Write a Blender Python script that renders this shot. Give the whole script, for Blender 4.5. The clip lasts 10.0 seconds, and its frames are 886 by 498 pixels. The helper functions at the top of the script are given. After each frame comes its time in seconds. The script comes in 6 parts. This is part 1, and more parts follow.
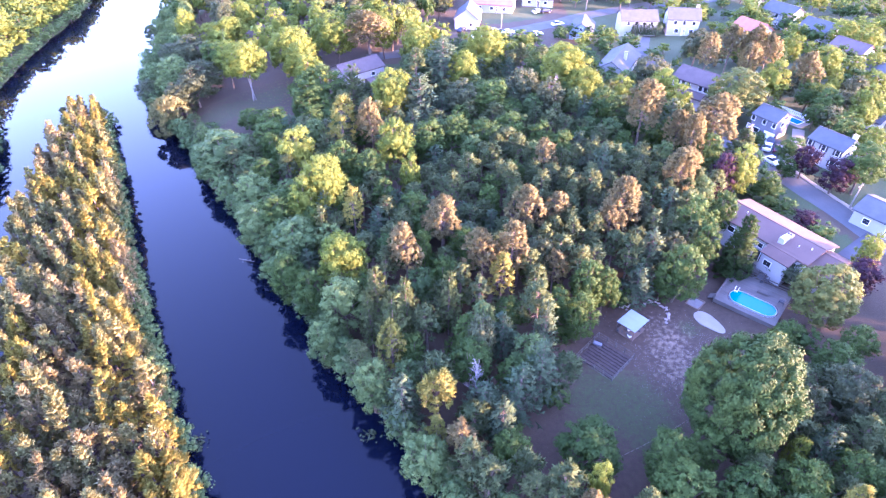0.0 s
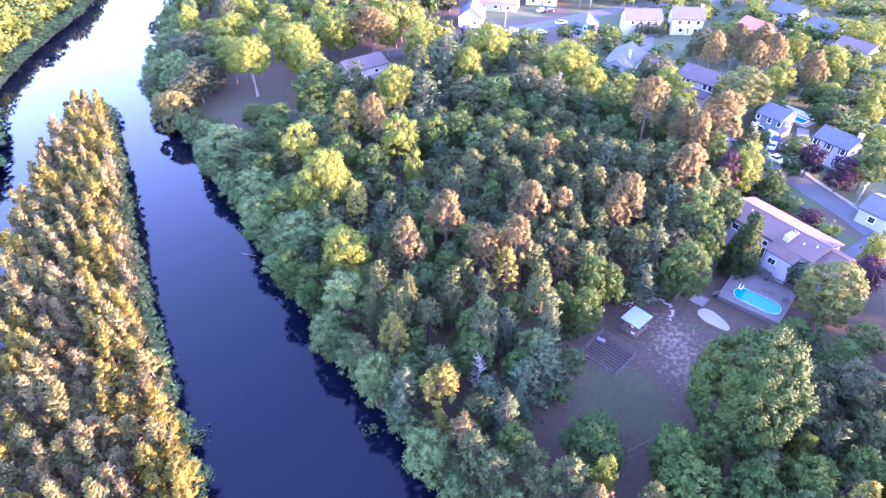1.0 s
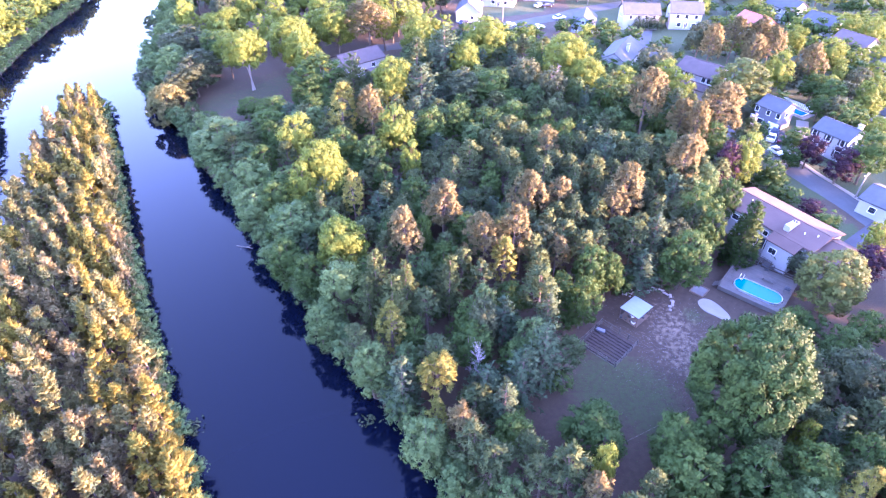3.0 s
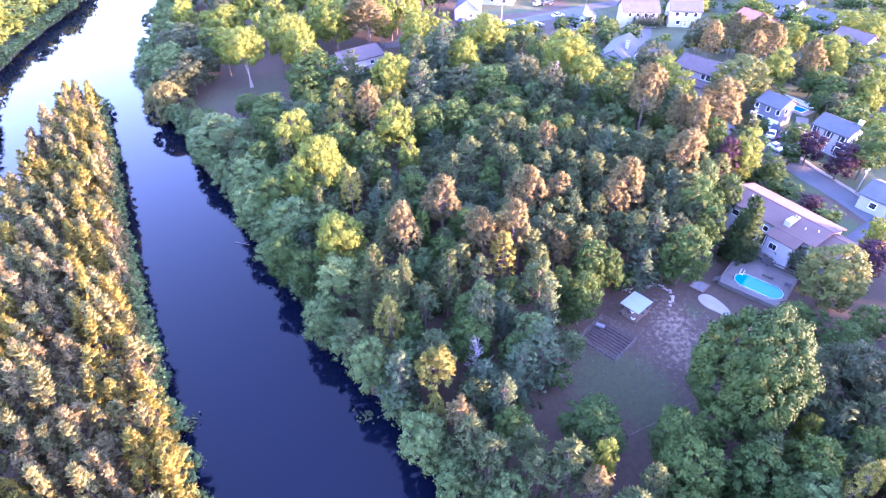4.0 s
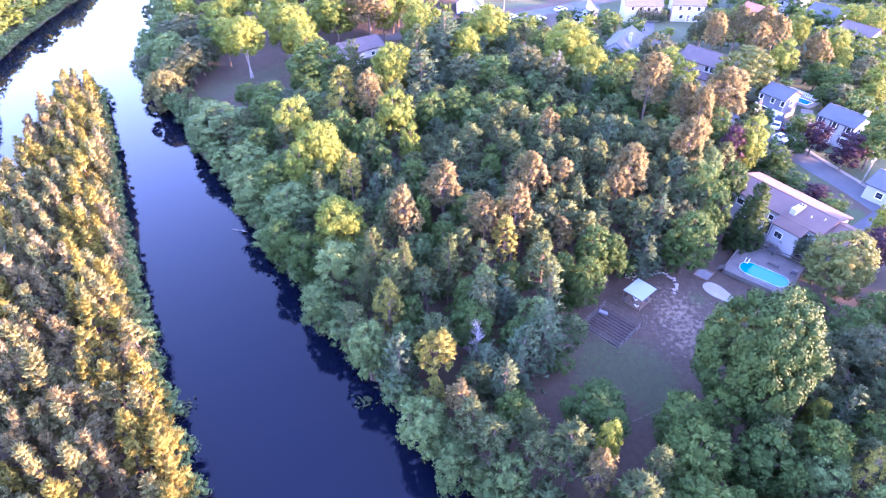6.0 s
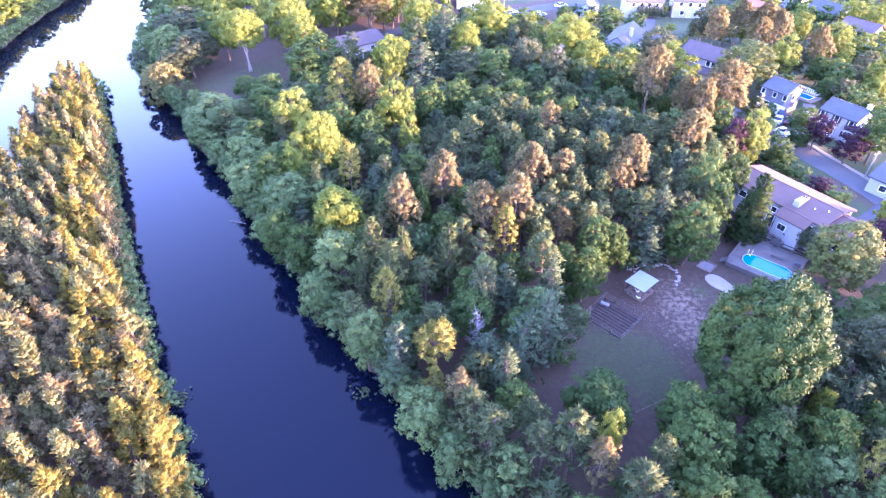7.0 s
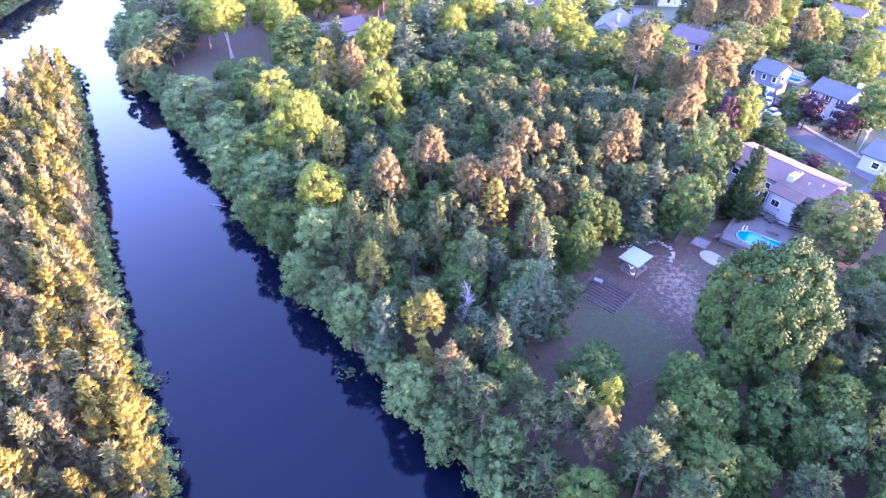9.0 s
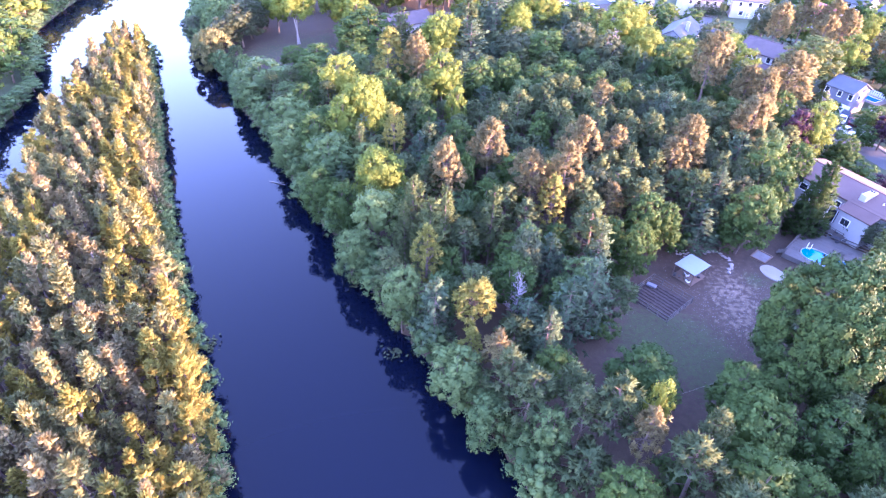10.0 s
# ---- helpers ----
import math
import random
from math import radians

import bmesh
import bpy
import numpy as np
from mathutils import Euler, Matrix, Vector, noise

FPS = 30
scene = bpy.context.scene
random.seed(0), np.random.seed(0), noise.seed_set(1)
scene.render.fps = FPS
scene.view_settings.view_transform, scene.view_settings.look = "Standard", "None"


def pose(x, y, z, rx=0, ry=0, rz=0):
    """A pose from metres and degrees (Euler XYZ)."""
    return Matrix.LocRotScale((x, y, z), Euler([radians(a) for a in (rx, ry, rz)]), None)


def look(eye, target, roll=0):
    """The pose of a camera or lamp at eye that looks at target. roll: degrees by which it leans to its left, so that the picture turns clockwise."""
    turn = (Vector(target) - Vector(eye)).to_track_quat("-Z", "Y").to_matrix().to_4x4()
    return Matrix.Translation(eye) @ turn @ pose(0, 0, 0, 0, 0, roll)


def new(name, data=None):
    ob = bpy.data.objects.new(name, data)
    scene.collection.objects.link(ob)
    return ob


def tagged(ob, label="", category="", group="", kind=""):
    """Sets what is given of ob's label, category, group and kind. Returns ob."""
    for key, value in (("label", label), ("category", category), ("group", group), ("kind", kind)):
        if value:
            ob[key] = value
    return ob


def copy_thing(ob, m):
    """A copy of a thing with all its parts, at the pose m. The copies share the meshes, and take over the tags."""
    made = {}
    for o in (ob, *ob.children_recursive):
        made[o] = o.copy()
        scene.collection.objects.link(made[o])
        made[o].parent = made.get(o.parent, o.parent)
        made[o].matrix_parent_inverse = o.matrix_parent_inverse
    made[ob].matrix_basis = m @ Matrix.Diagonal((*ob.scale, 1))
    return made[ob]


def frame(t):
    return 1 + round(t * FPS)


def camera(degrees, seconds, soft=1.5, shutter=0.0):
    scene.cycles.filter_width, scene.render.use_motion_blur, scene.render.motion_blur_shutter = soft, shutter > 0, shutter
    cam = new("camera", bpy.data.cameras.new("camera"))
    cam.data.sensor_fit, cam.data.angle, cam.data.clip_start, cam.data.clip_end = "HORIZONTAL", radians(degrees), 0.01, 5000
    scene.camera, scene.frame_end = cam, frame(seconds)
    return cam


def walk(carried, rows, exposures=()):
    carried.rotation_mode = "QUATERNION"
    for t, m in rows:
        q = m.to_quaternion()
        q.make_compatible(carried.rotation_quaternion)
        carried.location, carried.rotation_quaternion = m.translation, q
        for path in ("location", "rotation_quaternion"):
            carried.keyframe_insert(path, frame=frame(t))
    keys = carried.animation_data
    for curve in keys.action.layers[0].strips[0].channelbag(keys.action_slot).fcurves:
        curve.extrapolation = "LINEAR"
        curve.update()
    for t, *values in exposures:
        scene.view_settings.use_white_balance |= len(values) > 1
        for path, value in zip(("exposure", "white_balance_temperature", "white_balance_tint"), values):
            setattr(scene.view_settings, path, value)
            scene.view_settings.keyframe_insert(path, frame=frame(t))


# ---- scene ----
cam = camera(76.0, 10.0, soft=1.25)
PATH = [
    (0, (0.775, 0.718, 68.005), (0.039, 39.535, 36.499), -0.24),
    (0.5, (0.559, 0.571, 67.540), (-0.259, 39.415, 36.068), -0.03),
    (1, (0.478, 0.374, 67.053), (-0.378, 39.247, 35.618), 0.04),
    (1.5, (0.368, 0.316, 66.497), (-0.407, 39.200, 35.074), 0.13),
    (2, (0.370, 0.220, 66.018), (-0.355, 39.111, 34.602), 0.15),
    (2.5, (0.444, 0.154, 65.559), (-0.263, 39.055, 34.156), 0.09),
    (4, (0.726, -0.011, 64.046), (0.074, 38.978, 32.751), 0.02),
    (4.5, (0.770, -0.094, 63.436), (0.157, 38.924, 32.176), 0.02),
    (5, (0.822, -0.284, 62.720), (0.144, 38.784, 31.524), 0.02),
    (5.5, (0.776, -0.437, 61.948), (0.074, 38.654, 30.781), 0.14),
    (7, (0.619, -0.740, 59.440), (0.006, 38.428, 28.367), 0.52),
    (7.5, (1.058, -0.835, 57.902), (0.860, 38.528, 27.072), 0.24),
    (8, (0.973, -0.768, 56.775), (1.072, 38.595, 25.944), 0.45),
    (8.5, (0.961, -0.863, 55.727), (1.163, 38.537, 24.944), 0.52),
    (9, (0.759, -0.859, 54.691), (1.134, 38.535, 23.902), 0.77),
    (9.5, (0.127, -1.457, 53.339), (0.067, 38.185, 22.867), 1.21),
    (9.8, (-0.535, -1.885, 53.300), (-1.905, 37.665, 22.740), 1.76),
    (10, (-1.077, -2.236, 53.269), (-4.106, 37.135, 22.596), 2.45),
]
EXPOSURE, KELVIN, TINT = 5.25, 4860.0, 69.0
SUN, SKY = 2.3, 0.115
walk(cam, [(t, look(eye, target, roll)) for t, eye, target, roll in PATH], [(0.0, EXPOSURE, KELVIN, TINT), (10.0, EXPOSURE, KELVIN, TINT)])

# ---- sky and sun ----
SUN_AZIMUTH, SUN_HEIGHT = 105.0, 8.2  # degrees clockwise from +y, above the horizon
world = bpy.data.worlds.new("world")
scene.world = world
world.use_nodes = True
sky = world.node_tree.nodes.new("ShaderNodeTexSky")
sky.sky_type = 'NISHITA'
sky.sun_disc = False
sky.sun_elevation, sky.sun_rotation = radians(SUN_HEIGHT), radians(SUN_AZIMUTH)
sky.air_density, sky.dust_density, sky.ozone_density = 1.2, 0.8, 1.0
back = world.node_tree.nodes["Background"]
back.inputs["Strength"].default_value = SKY
world.node_tree.links.new(sky.outputs["Color"], back.inputs["Color"])
sun_lamp = bpy.data.lights.new("sun", 'SUN')
sun_lamp.energy, sun_lamp.angle, sun_lamp.color = SUN, radians(0.6), (1.0, 0.58, 0.2)
az, el = radians(SUN_AZIMUTH), radians(SUN_HEIGHT)
toward = Vector((math.sin(az) * math.cos(el), math.cos(az) * math.cos(el), math.sin(el)))
sun = new("sun", sun_lamp)
sun.matrix_world = look(toward * 300, (0, 0, 0))


# ---- materials ----
def nodes_of(name):
    m = bpy.data.materials.new(name)
    m.use_nodes = True
    return m, m.node_tree.nodes, m.node_tree.links, m.node_tree.nodes["Principled BSDF"]


def surface(name, dark, light, scale=1.0, rough=0.8, bump=0.2, fine=8.0, metal=0.0, spread=0.12):
    """Two-scale noise between two colours, a shift per object and a fine relief."""
    m, n, l, p = nodes_of(name)
    co = n.new("ShaderNodeTexCoord")
    big, small = n.new("ShaderNodeTexNoise"), n.new("ShaderNodeTexNoise")
    big.inputs["Scale"].default_value, small.inputs["Scale"].default_value = scale, scale * fine
    big.inputs["Detail"].default_value = 5
    for t in (big, small):
        l.new(co.outputs["Object"], t.inputs["Vector"])
    mix = n.new("ShaderNodeMath")
    mix.operation = 'MULTIPLY_ADD'
    l.new(small.outputs["Fac"], mix.inputs[0])
    mix.inputs[1].default_value = 0.5
    half = n.new("ShaderNodeMath")
    half.operation = 'MULTIPLY_ADD'
    l.new(big.outputs["Fac"], half.inputs[0])
    half.inputs[1].default_value, half.inputs[2].default_value = 1.1, -0.3
    l.new(half.outputs[0], mix.inputs[2])
    info = n.new("ShaderNodeObjectInfo")
    shift = n.new("ShaderNodeMath")
    shift.operation = 'MULTIPLY_ADD'
    l.new(info.outputs["Random"], shift.inputs[0])
    shift.inputs[1].default_value = spread
    l.new(mix.outputs[0], shift.inputs[2])
    ramp = n.new("ShaderNodeMix")
    ramp.data_type = 'RGBA'
    l.new(shift.outputs[0], ramp.inputs["Factor"])
    ramp.inputs["A"].default_value, ramp.inputs["B"].default_value = (*dark, 1), (*light, 1)
    l.new(ramp.outputs["Result"], p.inputs["Base Color"])
    p.inputs["Roughness"].default_value, p.inputs["Metallic"].default_value = rough, metal
    p.inputs["Specular IOR Level"].default_value = 0.25
    if bump:
        b = n.new("ShaderNodeBump")
        b.inputs["Strength"].default_value, b.inputs["Distance"].default_value = bump, 0.05
        l.new(small.outputs["Fac"], b.inputs["Height"])
        l.new(b.outputs["Normal"], p.inputs["Normal"])
    return m


def foliage(name, dark, light, through_light=0.38, rough=0.65):
    """Leaves: every leaf clump and every tree has its own shade between two greens."""
    m, n, l, p = nodes_of(name)
    geo, info = n.new("ShaderNodeNewGeometry"), n.new("ShaderNodeObjectInfo")
    co, tex = n.new("ShaderNodeTexCoord"), n.new("ShaderNodeTexNoise")
    tex.inputs["Scale"].default_value = 0.7
    l.new(co.outputs["Object"], tex.inputs["Vector"])
    a = n.new("ShaderNodeMath")
    a.operation = 'MULTIPLY_ADD'
    l.new(geo.outputs["Random Per Island"], a.inputs[0])
    a.inputs[1].default_value, a.inputs[2].default_value = 0.3, -0.2
    b = n.new("ShaderNodeMath")
    b.operation = 'MULTIPLY_ADD'
    l.new(info.outputs["Random"], b.inputs[0])
    b.inputs[1].default_value = 0.5
    l.new(a.outputs[0], b.inputs[2])
    c = n.new("ShaderNodeMath")
    c.operation = 'MULTIPLY_ADD'
    l.new(tex.outputs["Fac"], c.inputs[0])
    c.inputs[1].default_value = 0.7
    l.new(b.outputs[0], c.inputs[2])
    ramp = n.new("ShaderNodeMix")
    ramp.data_type = 'RGBA'
    l.new(c.outputs[0], ramp.inputs["Factor"])
    ramp.inputs["A"].default_value, ramp.inputs["B"].default_value = (*dark, 1), (*light, 1)
    l.new(ramp.outputs["Result"], p.inputs["Base Color"])
    p.inputs["Roughness"].default_value = rough
    p.inputs["Specular IOR Level"].default_value = 0.12
    tr = n.new("ShaderNodeBsdfTranslucent")
    l.new(ramp.outputs["Result"], tr.inputs["Color"])
    blend = n.new("ShaderNodeMixShader")
    blend.inputs[0].default_value = through_light
    l.new(p.outputs[0], blend.inputs[1])
    l.new(tr.outputs[0], blend.inputs[2])
    l.new(blend.outputs[0], n["Material Output"].inputs["Surface"])
    return m


def water_material():
    m, n, l, p = nodes_of("river_water")
    p.inputs["Base Color"].default_value = (0.002, 0.003, 0.008, 1)
    p.inputs["Roughness"].default_value = 0.04
    p.inputs["IOR"].default_value = 1.235
    co, tex, wide = n.new("ShaderNodeTexCoord"), n.new("ShaderNodeTexNoise"), n.new("ShaderNodeTexNoise")
    tex.inputs["Scale"].default_value, wide.inputs["Scale"].default_value = 1.6, 0.12
    tex.inputs["Detail"].default_value = 3
    l.new(co.outputs["Object"], tex.inputs["Vector"])
    l.new(co.outputs["Object"], wide.inputs["Vector"])
    add = n.new("ShaderNodeMath")
    add.operation = 'MULTIPLY'
    l.new(tex.outputs["Fac"], add.inputs[0])
    l.new(wide.outputs["Fac"], add.inputs[1])
    b = n.new("ShaderNodeBump")
    b.inputs["Strength"].default_value, b.inputs["Distance"].default_value = 0.12, 0.02
    l.new(add.outputs[0], b.inputs["Height"])
    l.new(b.outputs["Normal"], p.inputs["Normal"])
    return m


def ground_material():
    """Leaf litter under the trees, with grass and pale sand where the land is open."""
    m, n, l, p = nodes_of("ground")
    co = n.new("ShaderNodeTexCoord")
    tex = [n.new("ShaderNodeTexNoise") for _ in range(4)]
    for t, s in zip(tex, (0.16, 0.55, 5.0, 1.5)):
        t.inputs["Scale"].default_value, t.inputs["Detail"].default_value = s, 6
        l.new(co.outputs["Object"], t.inputs["Vector"])

    def blend(fac, a, b):
        x = n.new("ShaderNodeMix")
        x.data_type = 'RGBA'
        l.new(fac, x.inputs["Factor"])
        for key, v in (("A", a), ("B", b)):
            if isinstance(v, tuple):
                x.inputs[key].default_value = (*v, 1)
            else:
                l.new(v, x.inputs[key])
        return x.outputs["Result"]

    def cover(name, gain, cut, by=1):
        at = n.new("ShaderNodeAttribute")
        at.attribute_name = name
        s = n.new("ShaderNodeMath")
        s.operation = 'ADD'
        l.new(at.outputs["Fac"], s.inputs[0])
        l.new(tex[by].outputs["Fac"], s.inputs[1])
        r = n.new("ShaderNodeMapRange")
        r.inputs["From Min"].default_value, r.inputs["From Max"].default_value = cut, cut + gain
        l.new(s.outputs[0], r.inputs["Value"])
        return r.outputs["Result"]

    litter = blend(tex[2].outputs["Fac"], (0.024, 0.0155, 0.007), (0.066, 0.044, 0.022))
    grass = blend(tex[2].outputs["Fac"], (0.014, 0.025, 0.005), (0.042, 0.06, 0.013))
    sand = blend(tex[1].outputs["Fac"], (0.048, 0.034, 0.02), (0.2, 0.15, 0.098))
    earth = blend(tex[3].outputs["Fac"], (0.015, 0.0085, 0.004), (0.06, 0.037, 0.019))
    col = blend(cover("bare", 0.4, 0.8), litter, earth)
    col = blend(cover("grass", 0.45, 0.75, 3), col, grass)
    col = blend(cover("sand", 0.3, 0.84, 3), col, sand)
    l.new(col, p.inputs["Base Color"])
    p.inputs["Roughness"].default_value = 0.95
    b = n.new("ShaderNodeBump")
    b.inputs["Strength"].default_value, b.inputs["Distance"].default_value = 0.6, 0.08
    l.new(tex[2].outputs["Fac"], b.inputs["Height"])
    l.new(b.outputs["Normal"], p.inputs["Normal"])
    return m


WATER, GROUND = water_material(), ground_material()
ASPHALT = surface("asphalt", (0.052, 0.054, 0.056), (0.088, 0.09, 0.09), 0.25, 0.9, 0.3, 30)
FRESH_ASPHALT = surface("fresh_asphalt", (0.035, 0.035, 0.04), (0.06, 0.06, 0.065), 0.3, 0.9, 0.3, 30)
CONCRETE = surface("concrete", (0.15, 0.132, 0.11), (0.235, 0.21, 0.18), 0.5, 0.9, 0.2, 14)
BARK = surface("bark", (0.06, 0.045, 0.035), (0.16, 0.125, 0.10), 1.5, 0.95, 0.6, 9)
PALE_BARK = surface("pale_bark", (0.13, 0.115, 0.098), (0.26, 0.23, 0.205), 1.2, 0.9, 0.4, 7)
DEAD_WOOD = surface("dead_wood", (0.15, 0.13, 0.14), (0.27, 0.24, 0.25), 1.2, 0.9, 0.3, 7)
WHITE_SIDING = surface("white_siding", (0.27, 0.27, 0.27), (0.35, 0.35, 0.345), 0.6, 0.6, 0.1, 10)
GREY_SIDING = surface("grey_siding", (0.10, 0.10, 0.11), (0.15, 0.15, 0.165), 0.6, 0.7, 0.1, 10)
BEIGE_SIDING = surface("beige_siding", (0.3, 0.275, 0.255), (0.4, 0.365, 0.335), 0.6, 0.7, 0.1, 10)
BLUE_SIDING = surface("blue_siding", (0.25, 0.30, 0.38), (0.34, 0.40, 0.48), 0.6, 0.7, 0.1, 10)
BROWN_ROOF = surface("brown_shingle", (0.06, 0.045, 0.041), (0.10, 0.074, 0.068), 0.7, 0.85, 0.4, 16)
PINK_ROOF = surface("faded_red_brown_shingle", (0.068, 0.042, 0.034), (0.1, 0.064, 0.052), 0.4, 0.85, 0.4, 22)
GREY_ROOF = surface("grey_shingle", (0.042, 0.046, 0.05), (0.075, 0.078, 0.082), 0.7, 0.85, 0.4, 16)
RED_ROOF = surface("red_shingle", (0.24, 0.07, 0.055), (0.36, 0.13, 0.10), 0.7, 0.85, 0.4, 16)
WHITE_TRIM = surface("white_trim", (0.7, 0.7, 0.7), (0.82, 0.81, 0.8), 1.0, 0.5, 0.0, 6)
WEATHERED_WOOD = surface("weathered_deck_wood", (0.062, 0.055, 0.048), (0.105, 0.094, 0.082), 0.8, 0.85, 0.3, 12, spread=0.35)
BROWN_WOOD = surface("brown_wood", (0.070, 0.045, 0.032), (0.140, 0.098, 0.070), 1.0, 0.85, 0.3, 10, spread=0.3)
SOIL = surface("garden_soil", (0.026, 0.018, 0.015), (0.065, 0.048, 0.04), 1.2, 0.95, 0.8, 9)
STONE = surface("pale_stone", (0.14, 0.115, 0.105), (0.3, 0.26, 0.24), 1.4, 0.9, 0.4, 6, spread=0.5)
CANVAS = surface("pale_canvas", (0.28, 0.34, 0.37), (0.34, 0.40, 0.42), 0.5, 0.6, 0.05, 6)
STEEL = surface("galvanised_steel", (0.35, 0.36, 0.37), (0.5, 0.5, 0.52), 2.0, 0.45, 0.0, 6, metal=0.8)
POOL_WALL = surface("pool_wall", (0.22, 0.26, 0.3), (0.32, 0.36, 0.4), 1.0, 0.5, 0.0, 6)
GRAVEL = surface("pale_gravel", (0.12, 0.105, 0.1), (0.26, 0.235, 0.225), 1.4, 0.95, 0.2, 6)
DARK_PLASTIC = surface("dark_plastic", (0.03, 0.03, 0.035), (0.07, 0.07, 0.075), 2.0, 0.5, 0.0, 6)
TYRE = surface("tyre_rubber", (0.015, 0.015, 0.015), (0.03, 0.03, 0.03), 3.0, 0.8, 0.1, 6)


def glass_material(name, colour=(0.02, 0.025, 0.03)):
    m, n, l, p = nodes_of(name)
    p.inputs["Base Color"].default_value = (*colour, 1)
    p.inputs["Roughness"].default_value = 0.06
    return m


def paint(name, colour):
    m, n, l, p = nodes_of(name)
    p.inputs["Base Color"].default_value = (*colour, 1)
    p.inputs["Roughness"].default_value = 0.25
    p.inputs["Coat Weight"].default_value = 0.6
    return m


GLASS = glass_material("window_glass")
POOL_WATER, _n, _l, _p = nodes_of("pool_water")
_p.inputs["Base Color"].default_value = (0.004, 0.15, 0.36, 1)
_p.inputs["Roughness"].default_value = 0.05
_p.inputs["Specular IOR Level"].default_value = 0.2
_t = _n.new("ShaderNodeTexNoise")
_t.inputs["Scale"].default_value = 2.5
_b = _n.new("ShaderNodeBump")
_b.inputs["Strength"].default_value, _b.inputs["Distance"].default_value = 0.3, 0.03
_l.new(_t.outputs["Fac"], _b.inputs["Height"])
_l.new(_b.outputs["Normal"], _p.inputs["Normal"])
CAR_WHITE, CAR_DARK = paint("white_car_paint", (0.72, 0.72, 0.72)), paint("dark_blue_car_paint", (0.02, 0.025, 0.05))
CAR_RED, CAR_SILVER = paint("dark_red_car_paint", (0.10, 0.012, 0.02)), paint("silver_car_paint", (0.4, 0.41, 0.43))

LEAF = {
    "oak": foliage("oak_leaves", (0.022, 0.047, 0.011), (0.064, 0.104, 0.021)),
    "dark": foliage("dense_oak_leaves", (0.014, 0.034, 0.008), (0.047, 0.076, 0.015), 0.1),
    "light": foliage("light_green_leaves", (0.0572, 0.0915, 0.0124), (0.1544, 0.183, 0.0248), 0.4),
    "maple": foliage("golden_maple_leaves", (0.042, 0.062, 0.014), (0.11, 0.125, 0.03), 0.3),
    "blue": foliage("blue_green_leaves", (0.0431, 0.0809, 0.0276), (0.1134, 0.1617, 0.0484)),
    "grey": foliage("grey_green_leaves", (0.0304, 0.043, 0.0195), (0.0703, 0.086, 0.0375)),
    "red": foliage("purple_maple_leaves", (0.022, 0.012, 0.018), (0.05, 0.024, 0.032)),
    "pine": foliage("pine_needles", (0.0408, 0.0693, 0.0259), (0.1148, 0.1453, 0.0533), 0.42),
    # brown and gold: warm sunlight on the crowns is mixed into these needle colours
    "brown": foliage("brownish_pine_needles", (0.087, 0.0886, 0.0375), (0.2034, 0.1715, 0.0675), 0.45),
    "tip": foliage("white_pine_needles", (0.0468, 0.076, 0.024), (0.135, 0.165, 0.052), 0.4),
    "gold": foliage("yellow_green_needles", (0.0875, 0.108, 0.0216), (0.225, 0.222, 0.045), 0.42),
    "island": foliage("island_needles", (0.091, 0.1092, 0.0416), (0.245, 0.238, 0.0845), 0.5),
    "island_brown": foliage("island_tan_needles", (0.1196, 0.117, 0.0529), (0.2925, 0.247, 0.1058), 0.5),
    # gold island needles: low sunlight put into the colour
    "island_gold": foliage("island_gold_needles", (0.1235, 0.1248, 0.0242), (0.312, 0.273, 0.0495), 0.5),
    "spruce": foliage("spruce_needles", (0.0328, 0.0608, 0.0285), (0.0848, 0.1254, 0.0585), 0.25),
}


# ---- builders ----
def part(name, bm, material, parent=None, label=""):
    """Links a bmesh as one mesh object, under a thing where one is given."""
    me = bpy.data.meshes.new(name)
    bm.to_mesh(me)
    bm.free()
    me.materials.append(material)
    ob = new(name, me)
    ob.parent = parent
    return tagged(ob, label)


def sheet(name, verts, faces, material, parent=None, label=""):
    me = bpy.data.meshes.new(name)
    me.from_pydata([tuple(v) for v in verts], [], [tuple(f) for f in faces])
    me.update()
    me.materials.append(material)
    ob = new(name, me)
    ob.parent = parent
    return tagged(ob, label)


def box(bm, lo, hi, bevel=0.0):
    lo, hi = Vector(lo), Vector(hi)
    made = bmesh.ops.create_cube(bm, size=1.0, matrix=Matrix.Translation((lo + hi) / 2) @ Matrix.Diagonal((*(hi - lo), 1)))
    if bevel:
        edges = list({e for v in made["verts"] for e in v.link_edges})
        bmesh.ops.bevel(bm, geom=edges, offset=bevel, segments=1, affect='EDGES')
    return bm


def boxed(lo, hi, bevel=0.0):
    return box(bmesh.new(), lo, hi, bevel)


def rod(bm, a, b, r0, r1=None, sides=7):
    a, b = Vector(a), Vector(b)
    r1 = r0 if r1 is None else r1
    turn = (b - a).to_track_quat('Z', 'Y').to_matrix().to_4x4()
    bmesh.ops.create_cone(bm, cap_ends=True, segments=sides, radius1=r0, radius2=r1, depth=(b - a).length,
                          matrix=Matrix.Translation((a + b) / 2) @ turn)
    return bm


def thing(name, m, label, category, group=""):
    ob = new(name)
    ob.empty_display_size = 0.3
    ob.matrix_world = m
    return tagged(ob, label, category, group)


